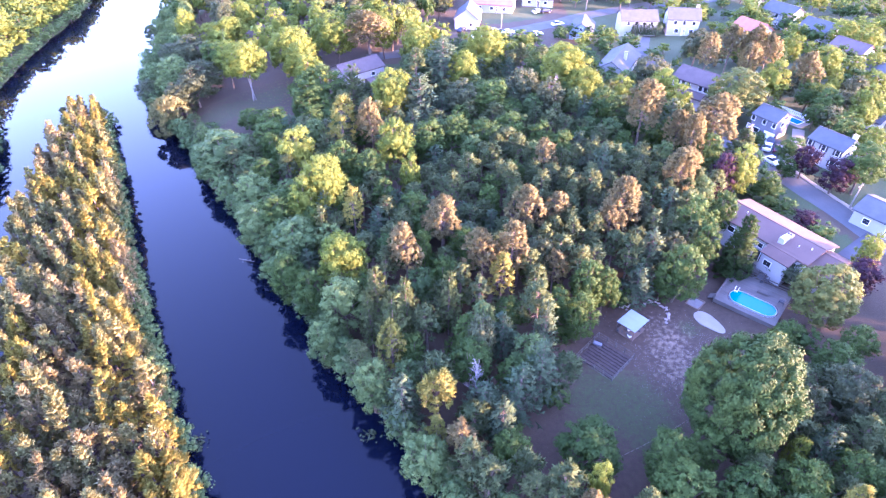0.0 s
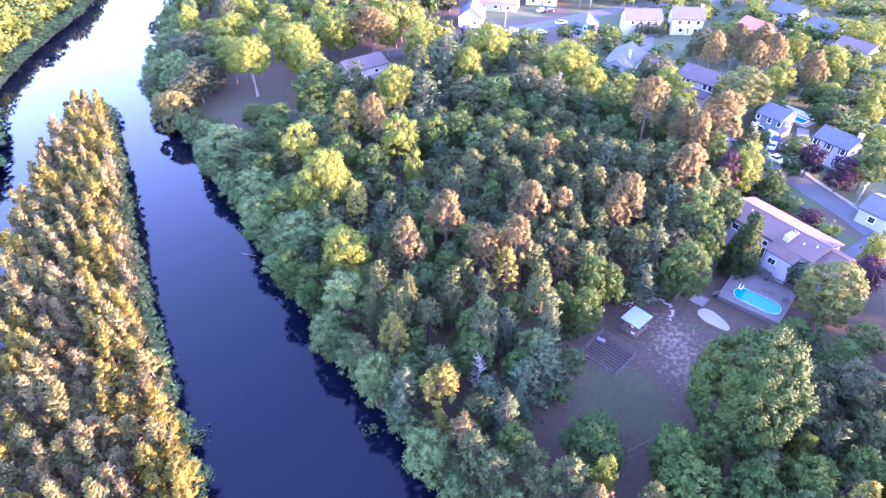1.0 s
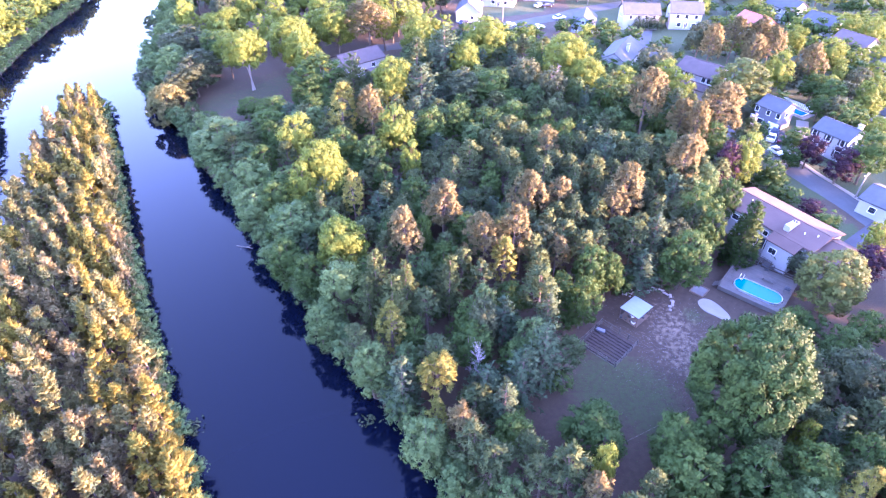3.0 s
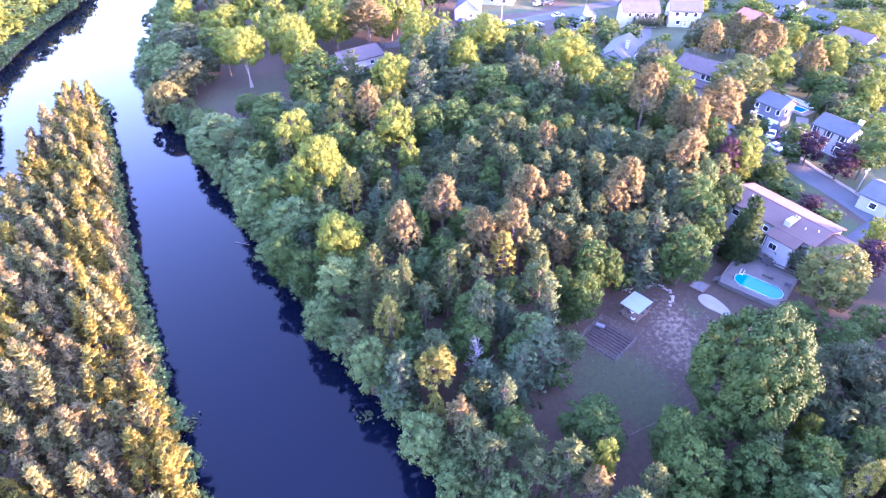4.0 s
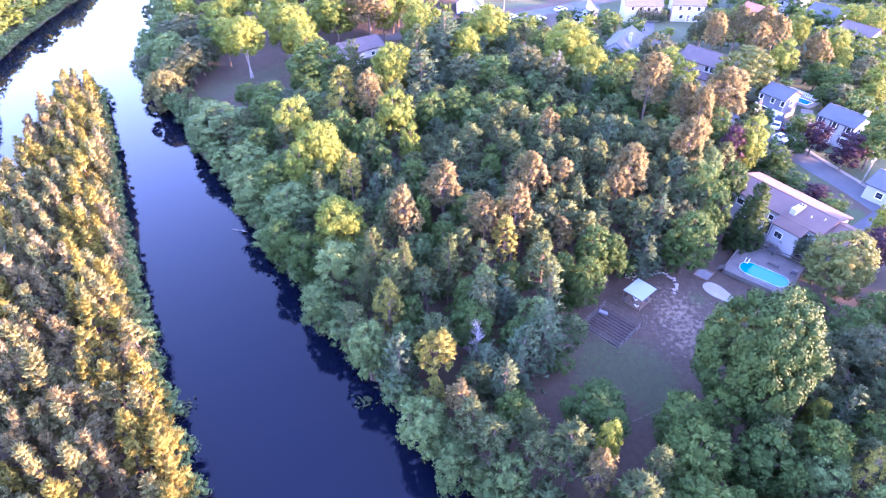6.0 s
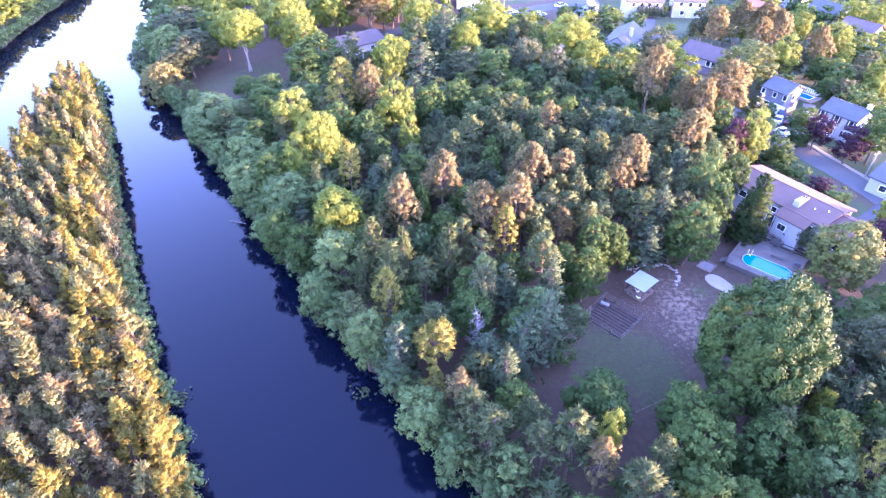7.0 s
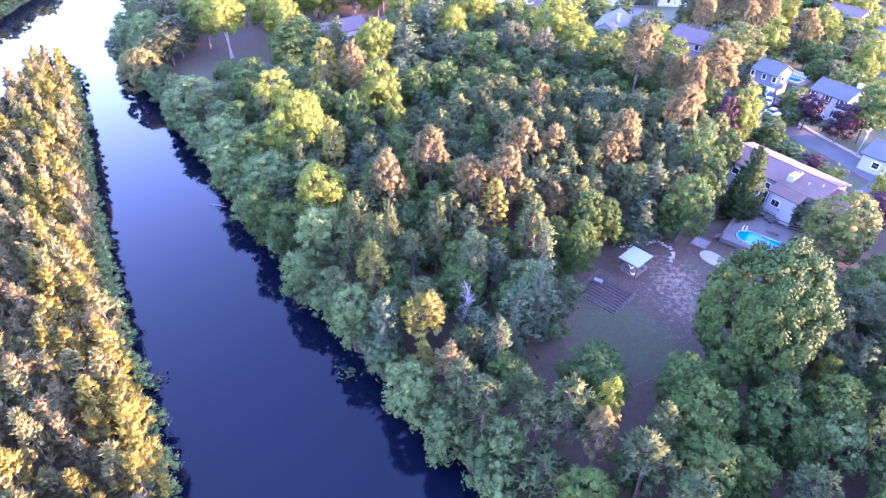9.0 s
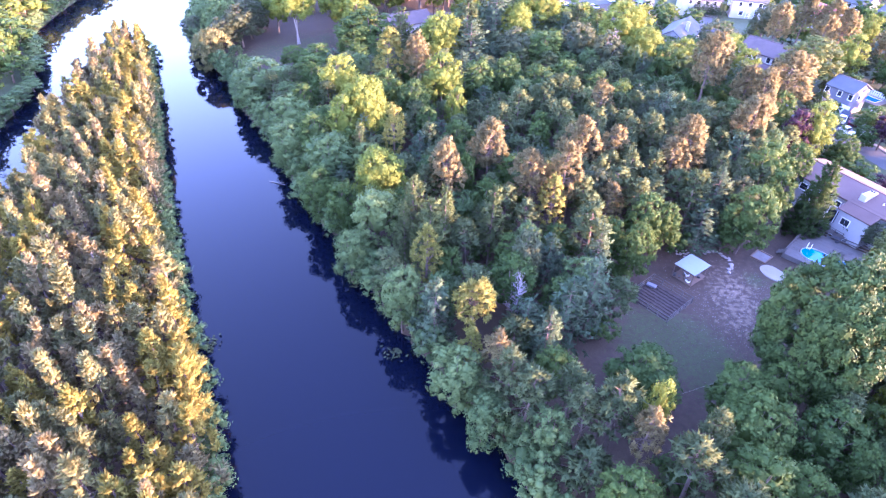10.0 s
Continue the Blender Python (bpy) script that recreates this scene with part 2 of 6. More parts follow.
# ---- land and river ----
RIGHT_BANK = [(75, -120), (40, -45), (21, -1.5), (10, 20.7), (2.1, 34.2), (-3.9, 40.8), (-13.4, 51.8), (-20, 62.3), (-31.2, 75.2), (-37.4, 85),
              (-46, 98), (-54, 107), (-60, 118), (-70, 130), (-79, 141), (-85, 150), (-92, 167), (-97, 187), (-105, 219), (-112, 250), (-140, 360), (-220, 700)]
LEFT_BANK = [(-60, -120), (-85, 0), (-92, 50), (-94, 75), (-97, 92), (-103, 110), (-108, 118), (-117, 131), (-127, 143), (-130.5, 153), (-133.5, 164),
             (-137.5, 181), (-141, 205), (-143, 223), (-149, 247), (-165, 300), (-200, 400), (-300, 700)]
ISLAND = [(20, -120), (-5, -25), (-19, 15), (-27, 31), (-36, 44), (-45, 58.5), (-51.5, 69), (-58, 80.5), (-66, 95), (-74, 109.5), (-81, 121), (-86.5, 130.5),
          (-90.5, 131.5), (-91.5, 125), (-89, 112), (-85, 100), (-81.5, 90), (-78.5, 82), (-74, 70), (-69, 57), (-63, 44), (-57, 30), (-47, 8), (-28, -45), (-8, -120)]


def segments_of(line, closed=False):
    pts = line + line[:1] if closed else line
    return [(np.array(a, float), np.array(b, float)) for a, b in zip(pts, pts[1:])]


BANKS = segments_of(RIGHT_BANK) + segments_of(LEFT_BANK) + segments_of(ISLAND, True)


def inside(poly, x, y):
    hit = np.zeros(np.shape(x), bool)
    for (x0, y0), (x1, y1) in zip(poly, poly[1:] + poly[:1]):
        with np.errstate(divide='ignore', invalid='ignore'):
            cross = (y0 > y) != (y1 > y)
            hit ^= cross & (x < (x1 - x0) * (y - y0) / (y1 - y0 if y1 != y0 else 1e-9) + x0)
    return hit


RIVER = RIGHT_BANK + LEFT_BANK[::-1]


def bank_distance(x, y):
    """Metres to the nearest bank; minus on the water."""
    x, y = np.asarray(x, float), np.asarray(y, float)
    best = np.full(x.shape, 1e9)
    for a, b in BANKS:
        d = b - a
        t = np.clip(((x - a[0]) * d[0] + (y - a[1]) * d[1]) / (d @ d), 0, 1)
        best = np.minimum(best, np.hypot(x - a[0] - t * d[0], y - a[1] - t * d[1]))
    wet = inside(RIVER, x, y) & ~inside(ISLAND, x, y)
    return np.where(wet, -best, best)


def smooth(v):
    v = np.clip(v, 0, 1)
    return v * v * (3 - 2 * v)


def ground_z(x, y):
    x, y = np.asarray(x, float), np.asarray(y, float)
    d = bank_distance(x, y)
    isle = inside(ISLAND, x, y)
    low = -1.6 + 2.2 * smooth((d + 1.2) / 2.2)
    rise = np.where(isle, 0.5 * smooth(d / 8), 2.0 * smooth((d - 1) / 11))
    hill = np.where(isle, 0, 1.4 * np.maximum(smooth((x - 50) / 25), smooth((y - 105) / 60)) * smooth(d / 30))
    bumps = 0.12 * np.sin(x * 0.31 + 1.3) * np.sin(y * 0.27) + 0.07 * np.sin(x * 0.9) * np.sin(y * 0.8 + 2)
    return low + rise + hill + bumps * smooth(d / 6)


def gz(x, y):
    return float(ground_z(np.array([x]), np.array([y]))[0])


YARD = [(10, 41.5), (15.5, 46.5), (18.5, 52), (17.5, 57.5), (22, 65), (28, 68), (35, 68), (41, 73.5), (46, 79), (52, 80), (60, 68), (55, 60), (47, 58), (40, 54), (33, 44), (24, 31), (16, 30), (12, 36)]
MEADOW = [(-64, 122), (-65, 135), (-62, 140), (-55, 143), (-47, 153), (-42, 146), (-46, 139), (-53, 136), (-58, 129)]
LAWNS = [[(80, 95), (92, 90), (94, 104), (80, 112)], [(12, 203), (32, 211), (40, 226), (8, 222)], [(50, 150), (66, 145), (72, 165), (55, 172)], [(55, 95), (64, 98), (76, 80), (70, 74)],
         [(-30, 146), (-18, 146), (-12, 166), (-30, 170)]]


def land():
    def axis(lo, hi, step, far):
        fine = np.arange(lo, hi + 0.1, step)
        grow = np.cumsum(step * 1.35 ** np.arange(1, 40))
        grow = np.r_[grow[grow < far], far]
        return np.r_[lo - grow[::-1], fine, hi + grow]
    xs, ys = axis(-140, 118, 1.5, 3500), axis(0, 240, 1.5, 3500)
    gx, gy = np.meshgrid(xs, ys)
    z = ground_z(gx.ravel(), gy.ravel())
    nx, ny = len(xs), len(ys)
    i = (np.arange(ny - 1)[:, None] * nx + np.arange(nx - 1)).ravel()
    ob = sheet("ground", np.c_[gx.ravel(), gy.ravel(), z], np.c_[i, i + 1, i + nx + 1, i + nx], GROUND)
    for p in ob.data.polygons:
        p.use_smooth = True
    x, y = gx.ravel(), gy.ravel()
    yard = inside(YARD, x, y)
    grass = np.zeros(len(x))
    for some in LAWNS:
        grass = np.maximum(grass, inside(some, x, y) * 0.8)
    patch = np.exp(-(((x - 22) / 5) ** 2 + ((y - 49) / 5) ** 2)) + np.exp(-(((x - 27.5) / 3) ** 2 + ((y - 45) / 6) ** 2)) + 0.7 * np.exp(-(((x - 38) / 2) ** 2 + ((y - 62) / 2) ** 2))
    grass = np.maximum(grass, yard * np.clip(patch, 0, 0.5))
    sand = yard * np.clip(np.exp(-(((x - 34) / 6) ** 2 + ((y - 60) / 8) ** 2)) * 0.42 + 0.25 * np.exp(-(((x - 33) / 4) ** 2 + ((y - 50) / 8) ** 2)), 0, 1)
    meadow = inside(MEADOW, x, y)
    grass = np.maximum(grass, meadow * 0.42)
    grass = np.maximum(grass, ((x < -92) | ((x > 42) & (y > 92))) * 0.72)
    for name, values in (("grass", grass), ("sand", sand), ("bare", yard * 0.7)):
        layer = ob.data.attributes.new(name, 'FLOAT', 'POINT')
        layer.data.foreach_set("value", values.astype(np.float32))
    tagged(ob, "brown leaf litter with worn grass and sandy patches", "ground", kind="structure")


land()
tagged(sheet("water", [(-420, -200, 0), (140, -200, 0), (140, 760, 0), (-420, 760, 0)], [(0, 1, 2, 3)], WATER),
       "smooth dark blue river water mirroring the sky", "water", kind="structure")


def ribbon(name, line, width, material, label, lift=0.05, category="road"):
    """A road that follows the land, with a small edge."""
    pts = []
    for a, b in zip(line, line[1:]):
        a, b = Vector(a), Vector(b)
        n = max(1, int((b - a).length / 2))
        pts += [a.lerp(b, k / n) for k in range(n)]
    pts.append(Vector(line[-1]))
    for _ in range(6):
        pts = [pts[0]] + [(pts[i - 1] + 2 * pts[i] + pts[i + 1]) / 4 for i in range(1, len(pts) - 1)] + [pts[-1]]
    verts, faces = [], []
    for i, p in enumerate(pts):
        d = (pts[min(i + 1, len(pts) - 1)] - pts[max(i - 1, 0)]).normalized()
        side = Vector((d.y, -d.x))
        for k in (-1, -0.5, 0, 0.5, 1):
            q = p + side * width / 2 * k
            verts.append((q.x, q.y, gz(q.x, q.y) + lift + 0.05 * (1 - k * k)))
        for k in range(4):
            if i:
                j = i * 5 + k
                faces.append((j - 5, j - 4, j + 1, j))
    ob = sheet(name, verts, faces, material)
    return tagged(ob, label, category, kind="structure")


ribbon("road", [(92, 45), (84, 66), (78.3, 83.5), (75.5, 93), (73, 100.5), (68.9, 112), (63, 127), (56, 148), (58, 175), (66, 200), (75, 228)], 5.2, ASPHALT, "worn grey asphalt street between the houses")
ribbon("road_far", [(-25, 172), (-3, 182), (10.6, 190), (22.4, 198), (35.5, 204.5), (50, 215.5), (75, 228), (120, 240)], 6.5, ASPHALT, "pale asphalt street past the far houses")
ribbon("pavement", [(79, 92), (76.2, 101), (72.5, 111.5)], 1.0, CONCRETE, "narrow concrete pavement beside the street", 0.12, "pavement")
ribbon("driveway_1", [(70, 113), (75.5, 122)], 5.5, FRESH_ASPHALT, "dark asphalt driveway with parked cars", 0.09, "driveway")
ribbon("driveway_2", [(73, 108), (80, 118), (84, 126)], 2.6, CONCRETE, "pale concrete driveway beside the white house", 0.09, "driveway")
ribbon("driveway_3", [(78.5, 84), (70, 78)], 3.2, FRESH_ASPHALT, "dark asphalt driveway of the long house", 0.09, "driveway")


# ---- trees ----
def leaves(name, at, out, size, material, parent, rng, narrow=0.62, fold=0.25):
    """Diamond-shaped leaf clumps, each folded along its middle."""
    n = len(at)
    out = out / np.linalg.norm(out, axis=1, keepdims=True)
    t = np.cross(out, rng.normal(size=(n, 3)))
    t /= np.linalg.norm(t, axis=1, keepdims=True) + 1e-9
    s = np.cross(out, t)
    size = size[:, None]
    v = np.stack([at + t * size, at + s * size * narrow - out * size * fold, at - t * size, at - s * size * narrow - out * size * fold], 1).reshape(-1, 3)
    f = np.arange(n * 4).reshape(-1, 4)
    return crown_mesh(name, v, np.concatenate([f[:, [0, 1, 2]], f[:, [0, 2, 3]]]), None, material, parent)


def crown_mesh(name, v, tri, normals, material, parent):
    """One mesh out of arrays; with normals, every face is turned to them and shaded softly by them."""
    if normals is not None:
        flat = np.cross(v[tri[:, 1]] - v[tri[:, 0]], v[tri[:, 2]] - v[tri[:, 0]])
        away = np.einsum("ij,ij->i", flat, normals[tri].sum(1)) < 0
        tri = np.where(away[:, None], tri[:, ::-1], tri)
    me = bpy.data.meshes.new(name)
    me.vertices.add(len(v))
    me.vertices.foreach_set("co", v.astype(np.float32).ravel())
    me.loops.add(tri.size)
    me.loops.foreach_set("vertex_index", tri.astype(np.int32).ravel())
    me.polygons.add(len(tri))
    me.polygons.foreach_set("loop_start", np.arange(0, tri.size, 3, dtype=np.int32))
    me.update(calc_edges=True)
    if normals is not None:
        me.polygons.foreach_set("use_smooth", np.ones(len(tri), bool))
        normals = normals / (np.linalg.norm(normals, axis=1, keepdims=True) + 1e-9)
        me.normals_split_custom_set_from_vertices(normals.tolist())
    me.materials.append(material)
    ob = new(name, me)
    ob.parent = parent
    return ob


def sphere_points(n, rng):
    v = rng.normal(size=(n, 3))
    return v / np.linalg.norm(v, axis=1, keepdims=True)


def spiral_points(n, lowest, rng, jitter):
    """Points spread evenly over a sphere above a height, a little disturbed."""
    k = np.arange(n) + 0.5
    z = 1 - (1 - lowest) * k / n
    a = k * 2.39996 + rng.random() * 6.28
    v = np.c_[np.sqrt(1 - z * z) * np.cos(a), np.sqrt(1 - z * z) * np.sin(a), z] + rng.normal(size=(n, 3)) * jitter
    return v / np.linalg.norm(v, axis=1, keepdims=True)


def twenty_faces():
    bm = bmesh.new()
    bmesh.ops.create_icosphere(bm, subdivisions=1, radius=1)
    v = np.array([tuple(x.co) for x in bm.verts])
    f = np.array([[x.index for x in q.verts] for q in bm.faces])
    bm.free()
    return v, f


ICO_V, ICO_F = twenty_faces()
OCT_V = np.array([(1, 0, 0), (0, 1, 0), (-1, 0, 0), (0, -1, 0), (0, 0, 1), (0, 0, -1)], float)
OCT_F = np.array([(0, 1, 4), (1, 2, 4), (2, 3, 4), (3, 0, 4), (1, 0, 5), (2, 1, 5), (3, 2, 5), (0, 3, 5)])


def broad_tree(key, leaf, seed, height=12.0, radius=3.5, lobes=58, per=66, size=0.165, bark=None, low=0.12, stems=1, lobe=0.215, rag=0.55, fill=0.58):
    """A broad-leaved tree: trunk, limbs that reach into the crown, and rounded boughs set with leaf clumps."""
    rng = np.random.default_rng(seed)
    tree = thing(key, Matrix.Identity(4), "", "tree")
    mid = height * (low + 1) / 2
    half = height * (1 - low) / 2
    u = spiral_points(lobes, -0.72, rng, 0.55 / math.sqrt(lobes))
    turn = np.arctan2(u[:, 1], u[:, 0])
    wob = fill + (0.9 - fill) * rng.random(lobes) + 0.09 * np.sin(3 * turn + seed) + 0.05 * np.sin(5 * turn + 2 * seed + 4 * u[:, 2])
    wide = np.sqrt(np.maximum(0.02, 1 - np.abs(u[:, 2]) ** 2.6)) / np.sqrt(1 - u[:, 2] ** 2 + 0.02)
    lr = radius * lobe * (0.6 + 0.85 * rng.random(lobes) ** 1.5)
    c = np.c_[u[:, 0] * radius * wob * wide, u[:, 1] * radius * wob * wide, mid + u[:, 2] * half * (0.72 + 0.2 * rng.random(lobes)) * (0.9 + 0.1 * wob)]
    c[:, 2] = np.minimum(c[:, 2], height - lr * 0.8)
    flat = np.array([1, 1, 0.82])
    verts, tris, norms = [], [], []
    count = 0

    def add(v, f, n):
        nonlocal count
        verts.append(v)
        tris.append(f + count)
        norms.append(n)
        count += len(v)

    add(ICO_V * np.array([radius * 0.42, radius * 0.42, half * 0.5]) + np.array([0, 0, mid]), ICO_F, ICO_V)
    share = (lr / lr.mean()) ** 2
    for k in range(lobes):
        knob = ICO_V * (0.52 + 0.28 * rng.random((len(ICO_V), 1)))
        add(c[k] + knob * lr[k] * flat, ICO_F, ICO_V + 0.25 * u[k])
        w = sphere_points(max(8, int(per * share[k])), rng)
        w = w[(w @ u[k] > -0.25) | (w[:, 2] > 0.15)]
        n = len(w)
        at = c[k] + w * (lr[k] * (0.66 + 0.68 * rng.random((n, 1)))) * flat
        out = w + rag * rng.normal(size=w.shape) + np.array([0, 0, 0.25])
        out /= np.linalg.norm(out, axis=1, keepdims=True)
        t = np.cross(out, rng.normal(size=(n, 3)))
        t /= np.linalg.norm(t, axis=1, keepdims=True) + 1e-9
        s = np.cross(out, t)
        g = (size * (0.6 + 0.8 * rng.random(n)))[:, None]
        v = np.stack([at + t * g * 1.25, at - t * g * 0.55 + s * g * 0.8, at - t * g * 0.7 - s * g * 0.75], 1).reshape(-1, 3)
        soft_n = np.repeat(1.0 * out + 0.25 * w + 0.15 * u[k], 3, axis=0)
        add(v, np.arange(3 * n).reshape(-1, 3), soft_n)
    bm = bmesh.new()
    bark = bark or BARK
    for s in range(stems):
        lean = rng.normal(size=2) * (0.04 if stems == 1 else 0.05) * height
        foot = Vector((0.25 * s * math.cos(2.4 * s), 0.25 * s * math.sin(2.4 * s), -0.3))
        fork = Vector((lean[0] * 0.5, lean[1] * 0.5, height * (low + 0.12)))
        rod(bm, foot, fork, 0.019 * height / stems ** 0.5 + 0.02, 0.014 * height / stems ** 0.5)
        rod(bm, fork, Vector((lean[0], lean[1], height * 0.85)), 0.014 * height / stems ** 0.5, 0.03)
        for k in range(0, lobes, max(2, lobes // 9)):
            rod(bm, fork + Vector((0, 0, rng.random() * height * 0.2)), Vector(c[k]) * 0.92 + Vector((0, 0, c[k][2] * 0.04)), 0.006 * height, 0.02, 5)
    part("trunk", bm, bark, tree)
    crown_mesh("crown", np.concatenate(verts), np.concatenate(tris), np.concatenate(norms), leaf, tree)
    return tree


def pine_tree(key, leaf, seed, height=11.0, radius=2.2, whorls=9, tufts=10, low=0.25, droop=0.15, needles=13, tuft=0.75, round_top=0.55):
    """A conifer: straight trunk, whorls of branches and spiky needle tufts that point out and up."""
    rng = np.random.default_rng(seed)
    tree = thing(key, Matrix.Identity(4), "", "tree")
    bm = bmesh.new()
    bend = rng.normal(size=2) * 0.015 * height
    top = Vector((bend[0], bend[1], height * 0.97))
    rod(bm, (0, 0, -0.3), top, 0.012 * height + 0.02, 0.02)
    base, axis, length = [], [], []
    for k in range(whorls):
        f = k / (whorls - 1)
        z = height * (low + (0.96 - low) * f)
        reach = radius * ((1 - f) ** round_top) * (0.75 + 0.4 * rng.random()) * (0.65 + 0.35 * min(1, f * 5 + 0.3)) + 0.12
        n = max(4, int(tufts * (0.45 + 0.55 * (1 - f))))
        turn = rng.random() * 6.28
        for j in range(n):
            a = turn + 6.283 * j / n + rng.normal() * 0.25
            rr = reach * (0.7 + 0.45 * rng.random())
            tip = np.array([math.cos(a) * rr + top.x * f, math.sin(a) * rr + top.y * f, z - droop * rr + rng.normal() * 0.15])
            if j % 2 == 0:
                rod(bm, (top.x * f, top.y * f, z - 0.25), tip, 0.035, 0.012, 3)
            d = np.array([math.cos(a), math.sin(a), 0.55 - droop + 0.9 * f])
            for m, back in ((1.0, 0.0), (0.85, 0.38), (0.8, 0.72)):
                if back == 0 or rr * back > 0.35:
                    base.append(tip * np.array([1 - back, 1 - back, 1]) + rng.normal(size=3) * 0.12 + np.array([0, 0, 0.15 * back]))
                    axis.append(d + rng.normal(size=3) * 0.25 + np.array([0, 0, back * 0.8]))
                    length.append(tuft * m * (0.75 + 0.5 * rng.random()))
    base.append(np.array(top))
    axis.append(np.array([0, 0, 1.0]))
    length.append(tuft)
    base, axis, length = np.array(base), np.array(axis), np.array(length)
    axis /= np.linalg.norm(axis, axis=1, keepdims=True)
    n = len(base)
    along = rng.random((n, needles, 1)) * 0.75
    spread = sphere_points(n * needles, rng).reshape(n, needles, 3)
    d = axis[:, None] * 0.8 + spread * 0.75
    d /= np.linalg.norm(d, axis=2, keepdims=True)
    root = base[:, None] + axis[:, None] * along * length[:, None, None]
    reach = length[:, None, None] * (0.3 + 0.22 * rng.random((n, needles, 1)))
    side = np.cross(d, rng.normal(size=d.shape))
    side /= np.linalg.norm(side, axis=2, keepdims=True)
    wide = 0.2 * reach
    v = np.stack([root + d * reach * 0.2 - side * wide, root + d * reach * 1.15, root + d * reach * 0.25 + side * wide], 2).reshape(-1, 3)
    out = axis * np.array([1, 1, 0.5]) + np.array([0, 0, 0.5])
    soft_n = np.repeat((out[:, None] + 0.45 * d).reshape(-1, 3), 3, axis=0)
    part("trunk", bm, BARK, tree)
    crown_mesh("crown", v, np.arange(len(v)).reshape(-1, 3), soft_n, leaf, tree)
    return tree


def puff_pine(key, leaf, seed, height=11.0, radius=2.2, puffs=46, spikes=42, thin=0.16, low=0.3, up=0.35, puff=0.72, pointed=0.35, wave=0.18):
    """A pitch pine: rounded crown of needle pompoms at the ends of crooked branches."""
    rng = np.random.default_rng(seed)
    tree = thing(key, Matrix.Identity(4), "", "tree")
    bm = bmesh.new()
    bend = rng.normal(size=2) * 0.03 * height
    top = Vector((bend[0], bend[1], height * 0.93))
    knee = Vector((bend[0] * 0.2, bend[1] * 0.6, height * 0.5))
    rod(bm, (0, 0, -0.3), knee, 0.014 * height + 0.03, 0.01 * height)
    rod(bm, knee, top, 0.01 * height, 0.03)
    f = np.sort(rng.random(puffs) ** 0.75)
    z = height * (low + (0.97 - low) * f)
    a = np.arange(puffs) * 2.39996 + rng.normal(size=puffs) * 0.3
    env = radius * np.where(f < 0.25, 0.7 + 1.2 * f, (1 - (np.maximum(f - 0.25, 0) / 0.75) ** (2.2 - pointed * 3)) ** (0.5 + pointed * 0.6))
    env *= 1 - wave + wave * np.sin(2 * a + seed + 3 * f) + 0.2 * rng.random(puffs)
    inner = np.where(rng.random(puffs) < 0.3, 0.45, 0.82)
    c = np.c_[np.cos(a) * env * inner + top.x * f, np.sin(a) * env * inner + top.y * f, z + rng.normal(size=puffs) * 0.2]
    c[-1] = np.array(top)
    for k in range(0, puffs, 2):
        rod(bm, (top.x * f[k], top.y * f[k], z[k] - 0.5), c[k], 0.04, 0.015, 3)
    out = np.c_[np.cos(a), np.sin(a), 0.2 + 0.9 * f]
    out /= np.linalg.norm(out, axis=1, keepdims=True)
    d = sphere_points(puffs * spikes, rng).reshape(puffs, spikes, 3) + 0.55 * out[:, None] + np.array([0, 0, up])
    d /= np.linalg.norm(d, axis=2, keepdims=True)
    size = puff * (0.7 + 0.5 * rng.random((puffs, 1, 1)))
    reach = size * (0.65 + 0.5 * rng.random((puffs, spikes, 1)))
    root = c[:, None] + d * reach * 0.1 + rng.normal(size=d.shape) * 0.06
    side = np.cross(d, rng.normal(size=d.shape))
    side /= np.linalg.norm(side, axis=2, keepdims=True)
    wide = reach * thin
    v = np.stack([root + d * reach * 0.3 - side * wide, root + d * reach, root + d * reach * 0.3 + side * wide], 2).reshape(-1, 3)
    soft_n = np.repeat((0.8 * d + 0.35 * out[:, None] + 0.25 * rng.normal(size=d.shape)).reshape(-1, 3), 3, axis=0)
    knobs = (c[:, None] + OCT_V[None] * size * 0.5).reshape(-1, 3)
    knob_f = (OCT_F[None] + (np.arange(puffs) * len(OCT_V))[:, None, None]).reshape(-1, 3) + len(v)
    knob_n = (OCT_V[None] + 0.4 * out[:, None]).reshape(-1, 3)
    part("trunk", bm, BARK, tree)
    crown_mesh("crown", np.concatenate([v, knobs]), np.concatenate([np.arange(len(v)).reshape(-1, 3), knob_f]), np.concatenate([soft_n, knob_n]), leaf, tree)
    return tree


def bare_tree(key, seed, height=9.0):
    rng = np.random.default_rng(seed)
    tree = thing(key, Matrix.Identity(4), "", "tree")
    bm, twigs = bmesh.new(), bmesh.new()
    rod(bm, (0, 0, -0.3), (0.2, 0.1, height), 0.16, 0.02)
    for k in range(46):
        f = 0.25 + 0.72 * rng.random()
        a, r = rng.random() * 6.28, (1 - f) * 2.6 + 0.5
        s = Vector((0.2 * f, 0.1 * f, height * f))
        e = s + Vector((math.cos(a) * r, math.sin(a) * r, 0.5 + rng.random() * 0.8))
        rod(bm, s, e, 0.04, 0.012, 4)
        for _ in range(5):
            m = s.lerp(e, 0.35 + 0.6 * rng.random())
            rod(twigs, m, m + Vector(rng.normal(size=3) * 0.4 + np.array([0, 0, 0.35])), 0.02, 0.006, 3)
    part("trunk", bm, DEAD_WOOD, tree)
    tagged(part("branchwork", twigs, DEAD_WOOD, tree), kind="stuff")
    return tree


KINDS = {}


def broad(name, called, leaf, label, seeds, group="trees of the wood", **more):
    KINDS[name] = (label, group, [(broad_tree(called, LEAF[leaf], s, **more), 12.0, 3.5) for s in seeds])


